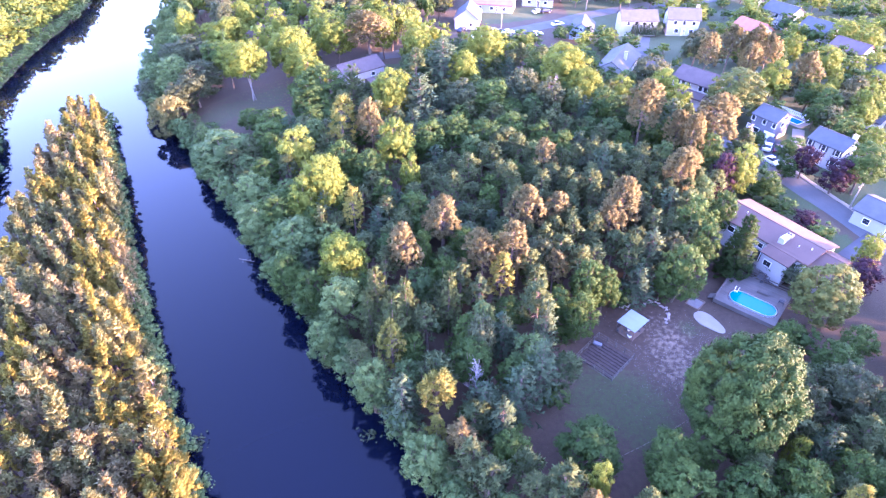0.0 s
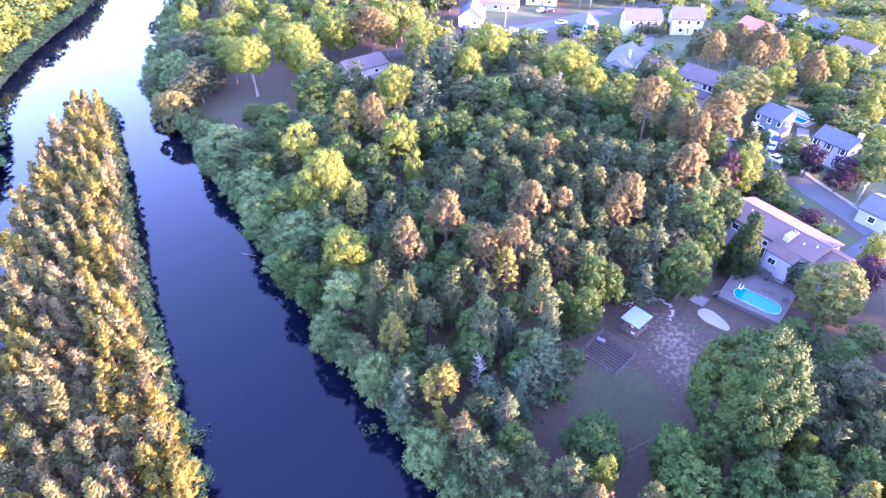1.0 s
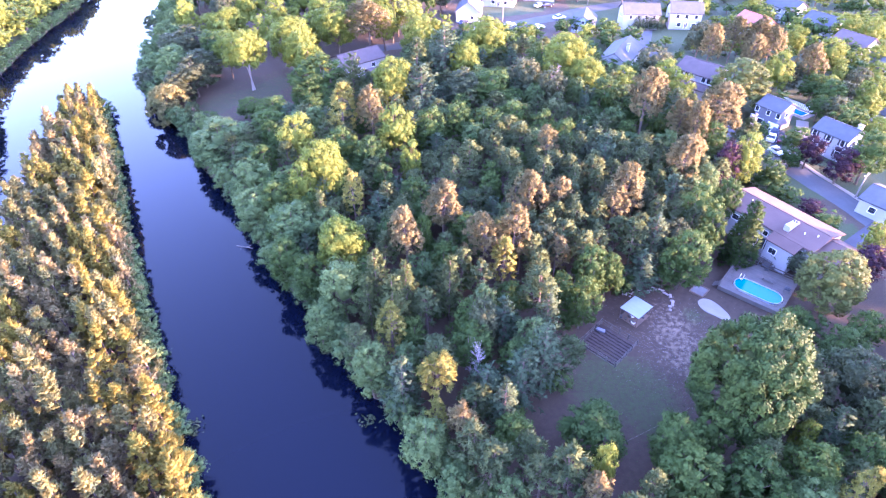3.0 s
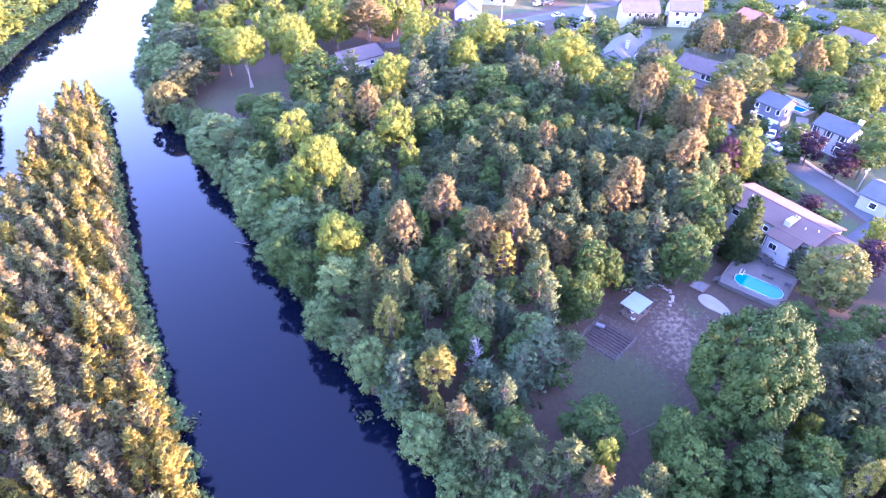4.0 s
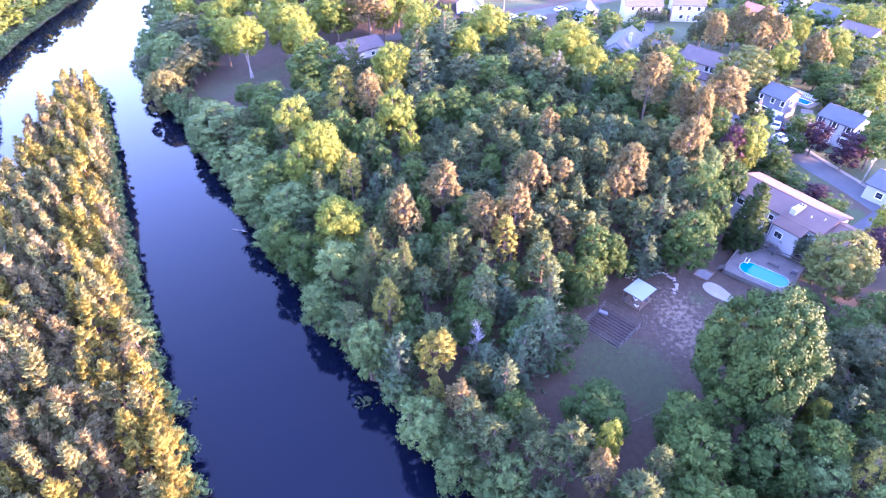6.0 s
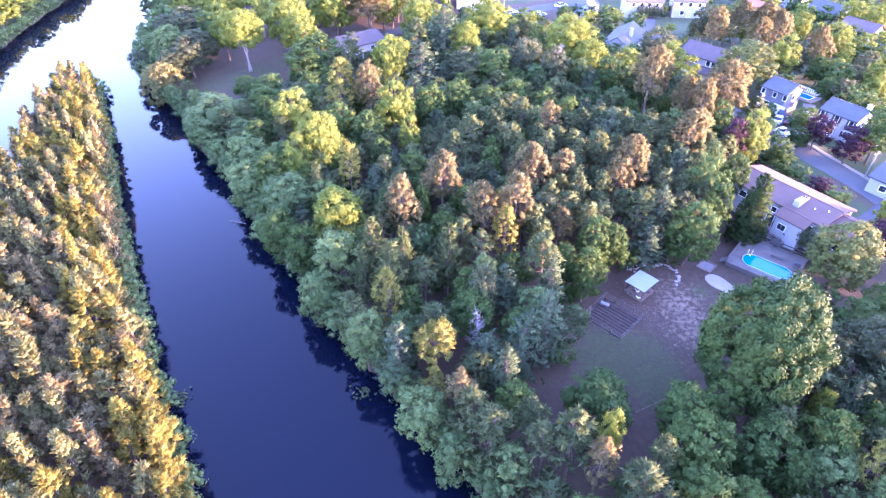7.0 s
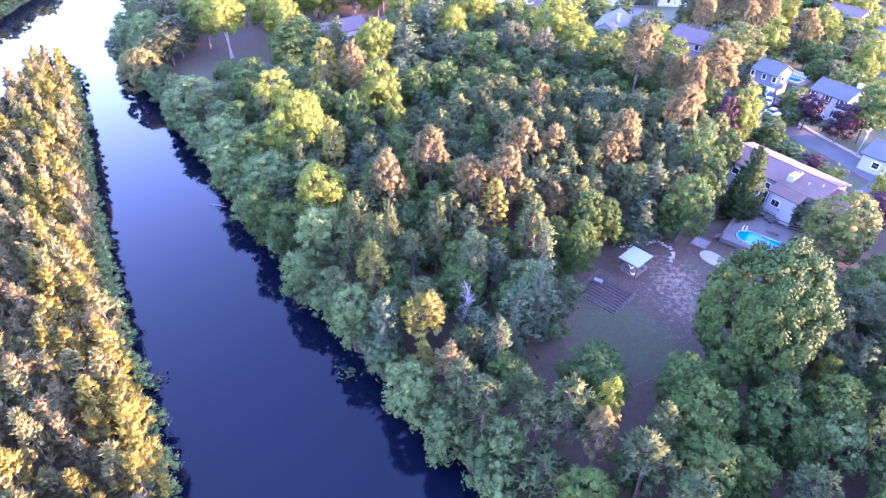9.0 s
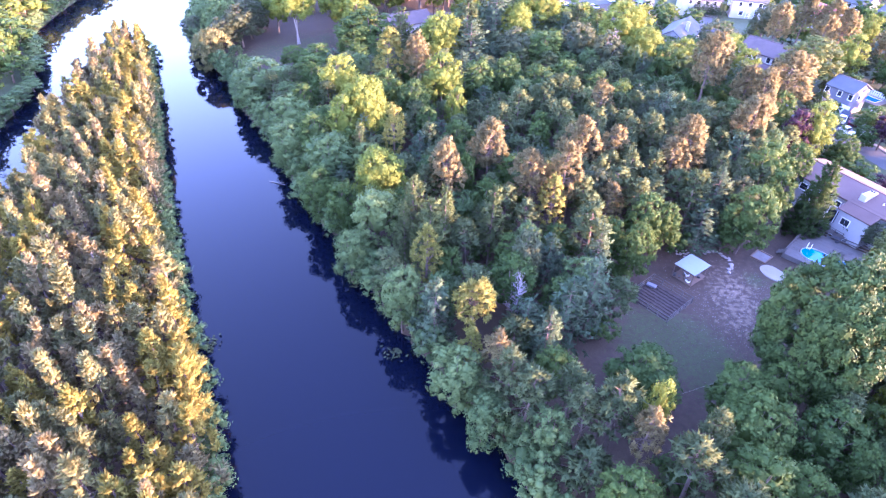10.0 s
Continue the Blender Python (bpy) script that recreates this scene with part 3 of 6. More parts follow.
def conifer(name, called, leaf, label, seeds, group="pines of the wood", maker=puff_pine, **more):
    KINDS[name] = (label, group, [(maker(called, LEAF[leaf], s, **more), 11.0, 2.2) for s in seeds])


broad("oak", "oak_tree", "oak", "dense green oak with rounded crown in the wood", (1, 2, 3))
broad("light", "broadleaf_tree", "light", "broadleaf tree with fresh yellow-green leaves", (4, 5, 6, 7))
broad("blue", "riverside_tree", "blue", "bluish green broadleaf tree on the river bank", (8, 9, 10))
broad("grey", "ash_tree", "grey", "pale grey-green broadleaf tree among the wood", (11, 12))
broad("red", "maple_tree", "red", "dark purple-leaved maple tree by the houses", (13, 14), lobes=40, low=0.06, lobe=0.27)
broad("bush", "bush", "oak", "low green bush growing under the trees", (15, 16), lobes=18, per=34, size=0.3, low=0.04, lobe=0.34, group="bushes")
broad("shore", "shore_bush", "blue", "grey-green bush hanging over the water's edge", (17, 18, 19), lobes=18, per=30, size=0.27, low=0.02, lobe=0.34, group="bushes on the banks")
conifer("pine", "pitch_pine", "pine", "grey-green pitch pine with upright needle tufts", (21, 22, 23, 24), low=0.42, pointed=0.15, puffs=66, spikes=32, puff=0.56)
# sunlit pines: their lit look is partly in the needle colour
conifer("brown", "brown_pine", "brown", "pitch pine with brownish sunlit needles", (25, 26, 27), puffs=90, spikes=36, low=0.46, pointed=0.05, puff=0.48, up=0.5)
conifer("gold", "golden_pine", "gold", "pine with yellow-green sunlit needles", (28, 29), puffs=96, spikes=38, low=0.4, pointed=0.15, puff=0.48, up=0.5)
conifer("tip", "white_pine", "tip", "slender white pine with a sunlit yellowish tip", (42, 43), maker=pine_tree, droop=0.15, round_top=0.85, whorls=16, tufts=13, needles=24, tuft=0.8)
conifer("spruce", "spruce_tree", "spruce", "dark spruce with drooping layered branches", (30, 31, 32), maker=pine_tree, droop=0.4, round_top=0.8, whorls=15, tufts=13, needles=18, tuft=0.8)
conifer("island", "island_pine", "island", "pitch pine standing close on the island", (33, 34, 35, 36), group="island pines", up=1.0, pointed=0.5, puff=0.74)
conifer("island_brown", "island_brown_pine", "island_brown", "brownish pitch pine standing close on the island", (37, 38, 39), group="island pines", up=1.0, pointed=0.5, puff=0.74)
conifer("island_gold", "island_golden_pine", "island_gold", "pitch pine with sun-tinted yellow-green needles standing close on the island", (40, 41), group="island pines", up=1.0, pointed=0.5, puff=0.74)
broad("far", "far_tree", "light", "distant tree with yellow-green leaves", (51, 52, 53), lobes=18, per=18, size=0.46, lobe=0.36, group="distant trees")
broad("far_oak", "far_oak", "oak", "distant oak with dark green leaves", (54, 55), lobes=18, per=18, size=0.46, lobe=0.36, group="distant trees")
KINDS["dead"] = ("bare grey dead tree with fine twigs", "", [(bare_tree("dead_tree", 61), 9.0, 2.2)])
KINDS["birch"] = ("tall tree with three pale forked trunks", "", [(broad_tree("forked_tree", LEAF["light"], 62, height=16.0, radius=5.6, bark=PALE_BARK, low=0.34, stems=3, per=90, lobes=100, size=0.19, lobe=0.17), 16.0, 5.6)])
KINDS["giant"] = ("huge dense green oak beside the yard", "", [(broad_tree("oak_tree", LEAF["dark"], 63, height=17, radius=7.9, lobes=300, per=190, size=0.15, low=0.02, lobe=0.105, rag=0.5, fill=0.76), 17.0, 7.9)])
broad("lush", "oak_tree", "oak", "full round oak with dense green leaves beside the yard", (71, 72), lobes=96, per=60, size=0.16, low=0.02, lobe=0.16, rag=0.5, fill=0.68)
broad("ball", "maple_tree", "maple", "large round tree with golden-lit leaves beside the pool deck", (73,), lobes=110, per=70, size=0.16, low=0.0, lobe=0.15, rag=0.5, fill=0.7, group="")
broad("bank", "riverside_tree", "blue", "full bluish green tree with a dense crown by the water", (78, 79), lobes=96, per=60, size=0.16, low=0.02, lobe=0.16)
broad("haze", "ash_tree", "grey", "full grey-green tree with a dense rounded crown", (76, 77), lobes=96, per=60, size=0.16, low=0.02, lobe=0.16)
conifer("cone", "conical_tree", "oak", "conical green tree before the long house", (74,), maker=pine_tree, droop=0.1, round_top=0.75, whorls=22, tufts=24, needles=28, tuft=0.7, low=0.04, group="")
KINDS["bank_pine"] = ("broad tan-lit pine leaning over the river bank", "", [(puff_pine("bank_pine", LEAF["island"], 75, height=9.5, radius=5.8, puffs=230, spikes=40, low=0.08, pointed=0.1, puff=0.85, up=0.6), 9.5, 5.8)])
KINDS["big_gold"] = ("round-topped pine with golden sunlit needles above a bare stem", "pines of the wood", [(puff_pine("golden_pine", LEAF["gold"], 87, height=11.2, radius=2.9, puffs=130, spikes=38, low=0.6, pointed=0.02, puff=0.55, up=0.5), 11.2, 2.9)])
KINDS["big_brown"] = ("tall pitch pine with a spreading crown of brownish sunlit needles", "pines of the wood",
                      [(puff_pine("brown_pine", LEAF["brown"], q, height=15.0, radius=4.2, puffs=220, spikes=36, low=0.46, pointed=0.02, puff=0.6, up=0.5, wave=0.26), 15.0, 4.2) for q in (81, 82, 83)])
KINDS["big_light"] = ("tall broadleaf tree with fresh yellow-green leaves", "trees of the wood",
                      [(broad_tree("broadleaf_tree", LEAF["light"], q, height=15.0, radius=5.5, lobes=110, per=80, size=0.19, low=0.14, lobe=0.16), 15.0, 5.5) for q in (84, 85, 86)])
STOOD = []
rng_trees = np.random.default_rng(7)


def tree(name, x, y, h, r, z=None):
    """One tree of a kind, h metres high with a crown r metres in radius."""
    name = {"brown": "big_brown" if r >= 3.3 else "brown", "light": "big_light" if r >= 4.3 else "light"}.get(name, name)
    label, group, models = KINDS[name]
    model, mh, mr = models[int(rng_trees.integers(len(models)))]
    z = gz(x, y) if z is None else z
    wide = r / mr
    m = pose(x, y, z, 0, 0, rng_trees.random() * 360) @ Matrix.Diagonal((wide, wide, h / mh, 1))
    ob = copy_thing(model, m)
    ob.scale = (wide, wide, h / mh)
    tagged(ob, label, "bush" if name in ("bush", "shore") else "tree", group)
    STOOD.append((x, y, r))
    return ob


tree("bank_pine", -69.9, 130.3, 9.5, 5.8)
tree("grey", -80.3, 143.7, 9.0, 3.1)
tree("blue", -74.7, 149.1, 11.0, 4.5)
tree("grey", -74.0, 160.4, 12.0, 4.8)
tree("grey", -66.1, 140.4, 11.0, 4.3)
tree("oak", -64.9, 155.0, 12.0, 4.8)
tree("light", -66.1, 171.8, 13.0, 5.8)
tree("birch", -52.4, 143.1, 16.0, 5.6)
tree("light", -43.8, 155.6, 15.0, 6.4)
tree("light", -33.1, 165.7, 16.0, 6.0)
tree("brown", -23.5, 165.5, 16.2, 7.0)
tree("lush", -32.3, 134.4, 13.0, 6.9)
tree("light", -35.2, 139.4, 14.0, 4.2)
tree("tip", -23.9, 133.6, 13.0, 3.8)
tree("light", -13.8, 128.7, 15.0, 4.9)
tree("spruce", -6.5, 126.5, 14.0, 4.9)
tree("pine", -8.6, 141.9, 14.0, 3.9)
tree("gold", -22.9, 111.2, 16.2, 3.7)
tree("brown", -16.2, 109.8, 16.2, 4.0)
tree("light", -10.6, 104.9, 15.0, 4.1)
tree("light", -30.7, 102.7, 14.0, 3.9)
tree("light", -23.0, 89.1, 15.0, 4.5)
tree("light", -7.2, 95.0, 12.0, 2.2)
tree("bank", -48.5, 108.5, 10.5, 6.6)
tree("pine", -41.7, 106.8, 9.0, 2.7)
tree("blue", -37.5, 92.0, 11.0, 3.9)
tree("oak", -30.5, 84.4, 12.0, 4.2)
tree("light", -25.9, 85.1, 13.0, 3.1)
tree("oak", -36.8, 98.0, 10.0, 2.9)
tree("oak", -21.4, 100.2, 12.0, 3.3)
tree("oak", -15.4, 96.8, 12.0, 3.3)
tree("spruce", -1.6, 144.4, 16.0, 5.3)
tree("light", -8.7, 157.6, 14.0, 4.9)
tree("light", 9.7, 155.9, 15.0, 6.4)
tree("light", 3.5, 142.7, 14.0, 4.4)
tree("oak", 9.9, 128.2, 13.0, 5.1)
tree("grey", 17.5, 132.8, 14.0, 4.2)
tree("grey", 23.5, 126.9, 14.0, 3.4)
tree("light", 28.7, 141.6, 16.0, 6.5)
tree("light", 33.4, 134.3, 13.0, 4.9)
tree("light", 42.6, 135.1, 11.0, 3.4)
tree("oak", 36.0, 124.0, 13.0, 4.1)
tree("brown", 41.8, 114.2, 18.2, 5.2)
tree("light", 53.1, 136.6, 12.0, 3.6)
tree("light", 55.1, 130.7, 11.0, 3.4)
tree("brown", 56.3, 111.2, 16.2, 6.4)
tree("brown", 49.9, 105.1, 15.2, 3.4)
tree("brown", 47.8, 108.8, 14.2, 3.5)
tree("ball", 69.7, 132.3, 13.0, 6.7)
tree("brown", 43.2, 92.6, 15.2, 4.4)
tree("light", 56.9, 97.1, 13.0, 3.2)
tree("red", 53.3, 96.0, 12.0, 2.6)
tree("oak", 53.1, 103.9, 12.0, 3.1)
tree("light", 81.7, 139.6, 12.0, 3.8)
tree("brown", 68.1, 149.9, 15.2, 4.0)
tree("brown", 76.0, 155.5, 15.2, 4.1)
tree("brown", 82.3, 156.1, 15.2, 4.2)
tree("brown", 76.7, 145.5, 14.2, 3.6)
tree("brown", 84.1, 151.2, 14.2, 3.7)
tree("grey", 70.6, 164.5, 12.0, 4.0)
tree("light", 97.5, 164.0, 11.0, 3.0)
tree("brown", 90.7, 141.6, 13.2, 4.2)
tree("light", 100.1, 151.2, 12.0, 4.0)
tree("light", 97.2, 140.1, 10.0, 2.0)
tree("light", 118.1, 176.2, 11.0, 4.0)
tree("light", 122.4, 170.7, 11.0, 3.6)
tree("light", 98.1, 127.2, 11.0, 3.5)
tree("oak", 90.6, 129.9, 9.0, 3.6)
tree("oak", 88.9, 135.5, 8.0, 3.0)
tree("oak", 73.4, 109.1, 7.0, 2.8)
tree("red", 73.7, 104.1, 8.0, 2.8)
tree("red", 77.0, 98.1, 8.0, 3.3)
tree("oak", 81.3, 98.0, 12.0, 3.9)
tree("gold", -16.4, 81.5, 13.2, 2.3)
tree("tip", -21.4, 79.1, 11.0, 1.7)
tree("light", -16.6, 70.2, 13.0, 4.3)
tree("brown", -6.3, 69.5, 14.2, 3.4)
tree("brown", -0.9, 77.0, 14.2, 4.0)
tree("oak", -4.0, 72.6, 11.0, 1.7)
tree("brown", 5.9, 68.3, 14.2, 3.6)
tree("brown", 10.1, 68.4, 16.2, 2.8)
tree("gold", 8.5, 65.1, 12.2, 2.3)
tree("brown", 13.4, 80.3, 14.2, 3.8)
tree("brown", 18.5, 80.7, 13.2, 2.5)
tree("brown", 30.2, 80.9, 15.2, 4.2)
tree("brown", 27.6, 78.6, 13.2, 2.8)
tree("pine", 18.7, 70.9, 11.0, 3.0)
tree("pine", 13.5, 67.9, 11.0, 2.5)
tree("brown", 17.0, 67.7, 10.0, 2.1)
tree("pine", 26.4, 89.1, 12.0, 3.0)
tree("spruce", 30.0, 96.9, 13.0, 3.2)
tree("tip", -10.3, 61.7, 13.0, 2.4)
tree("tip", -5.6, 58.6, 13.0, 2.1)
tree("tip", -7.3, 55.1, 14.0, 2.6)
tree("gold", -7.2, 51.9, 13.2, 2.2)
tree("tip", -10.9, 57.8, 12.0, 1.6)
tree("tip", 0.4, 60.2, 12.5, 2.1)
tree("grey", 4.9, 53.2, 12.0, 2.1)
tree("pine", 13.2, 58.9, 13.0, 3.1)
tree("spruce", 14.0, 55.2, 12.0, 2.0)
tree("spruce", 12.6, 48.0, 12.2, 2.6)
tree("spruce", 9.4, 45.2, 11.4, 2.8)
tree("lush", 22.0, 65.2, 11.0, 2.9)
tree("lush", 19.7, 59.0, 10.0, 2.3)
tree("oak", 24.6, 64.9, 10.0, 2.0)
tree("spruce", 30.5, 67.4, 8.0, 2.9)
tree("lush", 36.8, 68.1, 12.0, 3.6)
tree("oak", 42.2, 79.2, 13.0, 3.6)
tree("oak", 42.6, 74.6, 11.0, 2.5)
tree("cone", 48.6, 74.6, 12.6, 2.7)
tree("bush", 57.0, 74.6, 4.0, 2.4)
tree("ball", 57.0, 63.1, 12.0, 4.5)
tree("big_gold", -0.8, 44.6, 11.4, 2.9)
tree("gold", -1.0, 40.8, 8.6, 1.6)
tree("brown", 2.9, 39.4, 10.0, 2.3)
tree("blue", -2.0, 37.6, 11.0, 3.0)
tree("pine", 3.1, 36.3, 11.0, 2.6)
tree("spruce", 7.2, 40.9, 11.0, 2.0)
tree("oak", 7.9, 37.9, 9.0, 2.4)
tree("pine", 4.9, 33.2, 12.0, 2.7)
tree("blue", 1.2, 32.8, 10.0, 2.2)
tree("blue", -9.7, 48.0, 11.0, 2.6)
tree("spruce", -5.4, 44.5, 12.0, 2.5)
tree("pine", -11.9, 51.1, 11.0, 2.3)
tree("blue", -17.9, 56.6, 11.0, 2.5)
tree("blue", -15.4, 61.8, 12.0, 3.5)
tree("oak", -21.1, 64.7, 11.0, 2.7)
tree("oak", -25.7, 69.3, 11.0, 3.2)
tree("blue", -25.9, 76.0, 12.0, 4.3)
tree("blue", -34.4, 82.9, 11.0, 3.6)
tree("dead", 4.0, 47.3, 9.0, 1.7)
tree("lush", 17.6, 38.8, 8.0, 3.7)
tree("giant", 35.4, 42.2, 19.6, 6.3)
tree("lush", 26.2, 32.5, 10.0, 3.6)
tree("lush", 26.6, 37.2, 9.0, 3.0)
tree("lush", 33.0, 32.1, 10.0, 3.3)
tree("grey", 44.5, 43.2, 11.0, 1.9)
tree("haze", 50.3, 45.0, 12.0, 3.7)
tree("oak", 53.2, 52.0, 8.0, 2.8)
tree("lush", 39.2, 33.0, 11.0, 2.9)
tree("spruce", 43.3, 37.4, 11.0, 2.0)
tree("light", 40.8, 37.5, 9.0, 1.3)
tree("gold", 40.9, 29.4, 13.2, 1.5)
tree("pine", 13.4, 31.9, 12.0, 2.9)
tree("brown", 15.6, 29.6, 11.0, 1.9)
tree("light", 17.2, 32.9, 11.0, 1.3)
tree("pine", 21.5, 29.7, 11.0, 1.7)
tree("pine", 10.6, 31.4, 11.0, 2.4)
tree("blue", 7.1, 30.3, 10.0, 2.2)
tree("lush", 45.1, 34.1, 11.0, 2.5)
tree("oak", 34.7, 29.5, 9.0, 1.8)
tree("bush", 62.7, 94.1, 4.0, 2.3)
tree("bush", 64.9, 91.5, 4.0, 2.2)
tree("red", 66.3, 86.7, 4.0, 2.3)
tree("bush", 66.7, 82.3, 5.0, 2.6)
tree("bush", 61.5, 97.7, 4.0, 2.1)
tree("red", 65.8, 68.9, 8.0, 2.8)
tree("light", 68.5, 72.9, 10.0, 1.8)
tree("oak", 49.8, 58.0, 6.0, 2.0)
tree("oak", 57.8, 54.8, 8.0, 2.3)
tree("bush", 52.4, 57.5, 5.0, 2.4)
tree("bush", 34.8, 68.3, 5.0, 2.2)
tree("bush", 27.4, 66.8, 5.0, 2.2)
tree("oak", 49.3, 84.8, 11.0, 2.5)
tree("spruce", 39.1, 83.9, 12.0, 2.9)
tree("spruce", 33.3, 73.0, 11.0, 2.7)
tree("pine", 8.6, 99.8, 12.0, 3.0)
tree("pine", 14.3, 102.2, 12.0, 3.1)
tree("pine", 4.1, 95.1, 12.0, 2.9)
tree("brown", 19.3, 98.1, 13.2, 3.0)
tree("pine", 11.3, 92.0, 12.0, 2.9)
tree("pine", 0.9, 89.0, 12.0, 2.8)
tree("pine", 17.3, 89.2, 12.0, 2.8)
tree("oak", -3.9, 109.3, 12.0, 3.5)
tree("oak", 2.0, 112.4, 12.0, 3.6)
tree("oak", 8.0, 112.1, 11.0, 4.2)
tree("oak", 13.6, 114.9, 11.0, 3.7)
tree("oak", 20.0, 111.3, 11.0, 3.0)
tree("oak", 23.6, 107.4, 11.0, 2.7)
tree("grey", 3.3, 128.1, 13.0, 4.0)
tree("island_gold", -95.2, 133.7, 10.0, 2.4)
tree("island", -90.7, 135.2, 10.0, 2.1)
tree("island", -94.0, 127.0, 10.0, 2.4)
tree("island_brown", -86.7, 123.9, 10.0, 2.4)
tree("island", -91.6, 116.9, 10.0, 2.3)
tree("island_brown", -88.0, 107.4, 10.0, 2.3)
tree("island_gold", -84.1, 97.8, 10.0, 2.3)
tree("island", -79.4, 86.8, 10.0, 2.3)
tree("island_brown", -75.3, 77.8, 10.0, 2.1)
tree("shore", -88.3, 135.2, 6.0, 1.7)
tree("grey", 57.5, 70.8, 5.0, 2.6)
tree("oak", 63.0, 96.3, 7.0, 2.3)
tree("oak", 86.5, 125.6, 7.0, 2.6)
tree("grey", 88.4, 123.3, 8.0, 2.8)
tree("far_oak", 91.8, 121.9, 7.0, 2.6)
tree("light", 96.6, 124.7, 8.0, 3.0)
tree("grey", 95.1, 131.6, 8.0, 3.1)
tree("light", 92.4, 134.8, 8.0, 3.0)
tree("grey", 101.4, 138.1, 9.0, 3.1)
tree("light", 108.1, 141.9, 9.0, 3.6)
tree("light", 114.3, 154.1, 9.0, 3.3)
tree("light", 108.2, 151.1, 9.0, 3.0)
tree("grey", 87.0, 143.1, 8.0, 3.2)
tree("oak", 69.1, 115.9, 5.0, 2.1)
tree("oak", 70.3, 103.8, 5.0, 2.1)
tree("light", 91.6, 111.8, 8.0, 2.6)
tree("lush", -40.0, 114.2, 9.0, 4.2)
tree("grey", -57.6, 121.0, 6.0, 3.0)
tree("lush", -47.7, 126.4, 6.0, 3.2)
tree("lush", -40.4, 120.4, 9.0, 4.0)
tree("lush", -33.9, 128.6, 10.0, 4.0)
tree("bush", -52.0, 119.0, 4.0, 2.6)
tree("bush", -58.5, 126.5, 3.5, 2.2)
tree("bush", -44.0, 131.5, 3.5, 2.4)
tree("dead", 24.8, 129.2, 12.0, 2.6)
tree("haze", -69.1, 137.4, 10.0, 4.3)
tree("haze", -65.5, 145.1, 11.0, 4.8)
tree("haze", -79.6, 161.3, 10.0, 4.8)


def clear(x, y, r, squeeze):
    return all((x - a) ** 2 + (y - b) ** 2 > (squeeze * (r + c)) ** 2 for a, b, c in STOOD)


HEAPS = {}


def heap(name, model_name, m):
    """Adds a tree to the joined far woods."""
    crown = next(o for o in model_name.children if o.name.startswith("crown"))
    trunk = next(o for o in model_name.children if o.name.startswith("trunk"))
    store = HEAPS.setdefault(name, {})
    for ob in (crown, trunk):
        me = ob.data
        v = np.empty(len(me.vertices) * 3, np.float32)
        me.vertices.foreach_get("co", v)
        v = v.reshape(-1, 3) @ np.array(m.to_3x3()).T + np.array(m.translation)
        f = [tuple(p.vertices) for p in me.polygons]
        verts, faces = store.setdefault(me.materials[0].name, ([], []))
        base = sum(len(x) for x in verts)
        verts.append(v)
        faces.extend(tuple(i + base for i in q) for q in f)


def wood(area, count, kinds, heights, radii, squeeze=0.72, bank=1.5, seed=0, avoid=(), joined=""):
    """Fills an area with trees that keep off the river, the yards, the roads and one another."""
    rng = np.random.default_rng(seed)
    xs, ys = [p[0] for p in area], [p[1] for p in area]
    x, y = rng.uniform(min(xs), max(xs), count * 30), rng.uniform(min(ys), max(ys), count * 30)
    ok = inside(area, x, y) & (bank_distance(x, y) > bank)
    m = radii[0] * 0.6
    for some in avoid:
        for dx, dy in ((0, 0), (m, 0), (-m, 0), (0, m), (0, -m)):
            ok &= ~inside(some, x + dx, y + dy)
    made = 0
    for px, py in zip(x[ok], y[ok]):
        r = rng.uniform(*radii)
        if clear(px, py, r, squeeze):
            k, h = kinds[int(rng.integers(len(kinds)))], rng.uniform(*heights)
            px, py = float(px), float(py)
            if joined:
                model, mh, mr = KINDS[k][2][int(rng.integers(len(KINDS[k][2])))]
                heap(joined, model, pose(px, py, gz(px, py), 0, 0, rng.uniform(0, 360)) @ Matrix.Diagonal((r / mr, r / mr, h / mh, 1)))
                STOOD.append((px, py, r))
            else:
                tree(k, px, py, h, r)
            made += 1
            if made >= count:
                break


def shore(line, step, heights, radii, inland, seed):
    """Bushes along a bank, leaning over the water's edge."""
    rng = np.random.default_rng(seed)
    for a, b in segments_of(line):
        n = max(1, int(np.hypot(*(b - a)) / step))
        for k in range(n):
            p = a + (b - a) * (k + rng.random()) / n
            q = np.array([-(b - a)[1], (b - a)[0]]) / np.hypot(*(b - a)) * rng.uniform(*inland)
            if 4 < p[1] < (175 if line is not LEFT_BANK else 240):
                tree("shore", float(p[0] + q[0]), float(p[1] + q[1]), rng.uniform(*heights), rng.uniform(*radii), 0.3)


OPEN = [YARD, MEADOW, *LAWNS, [(44, 82), (52, 92), (72, 80), (68, 66), (56, 66)], [(56, 140), (66, 110), (72, 95), (80, 70), (90, 45), (94, 47), (83, 80), (76.5, 104), (66, 130), (60, 145)],
        [(68, 110), (78, 104), (86, 106), (84, 118), (78, 128), (70, 132)], [(-5, 178), (20, 188), (40, 196), (62, 212), (56, 222), (34, 212), (8, 202), (-5, 190)],
        [(52, 180), (86, 178), (88, 194), (56, 196)], [(83, 128), (88, 128), (89, 135), (82, 134)]]
OPEN.append([(-34, 138), (-18, 136), (-14, 150), (-20, 164), (-34, 164)])
OPEN.append([(45, 56), (58, 68.5), (69, 66), (65, 53), (54, 47)])
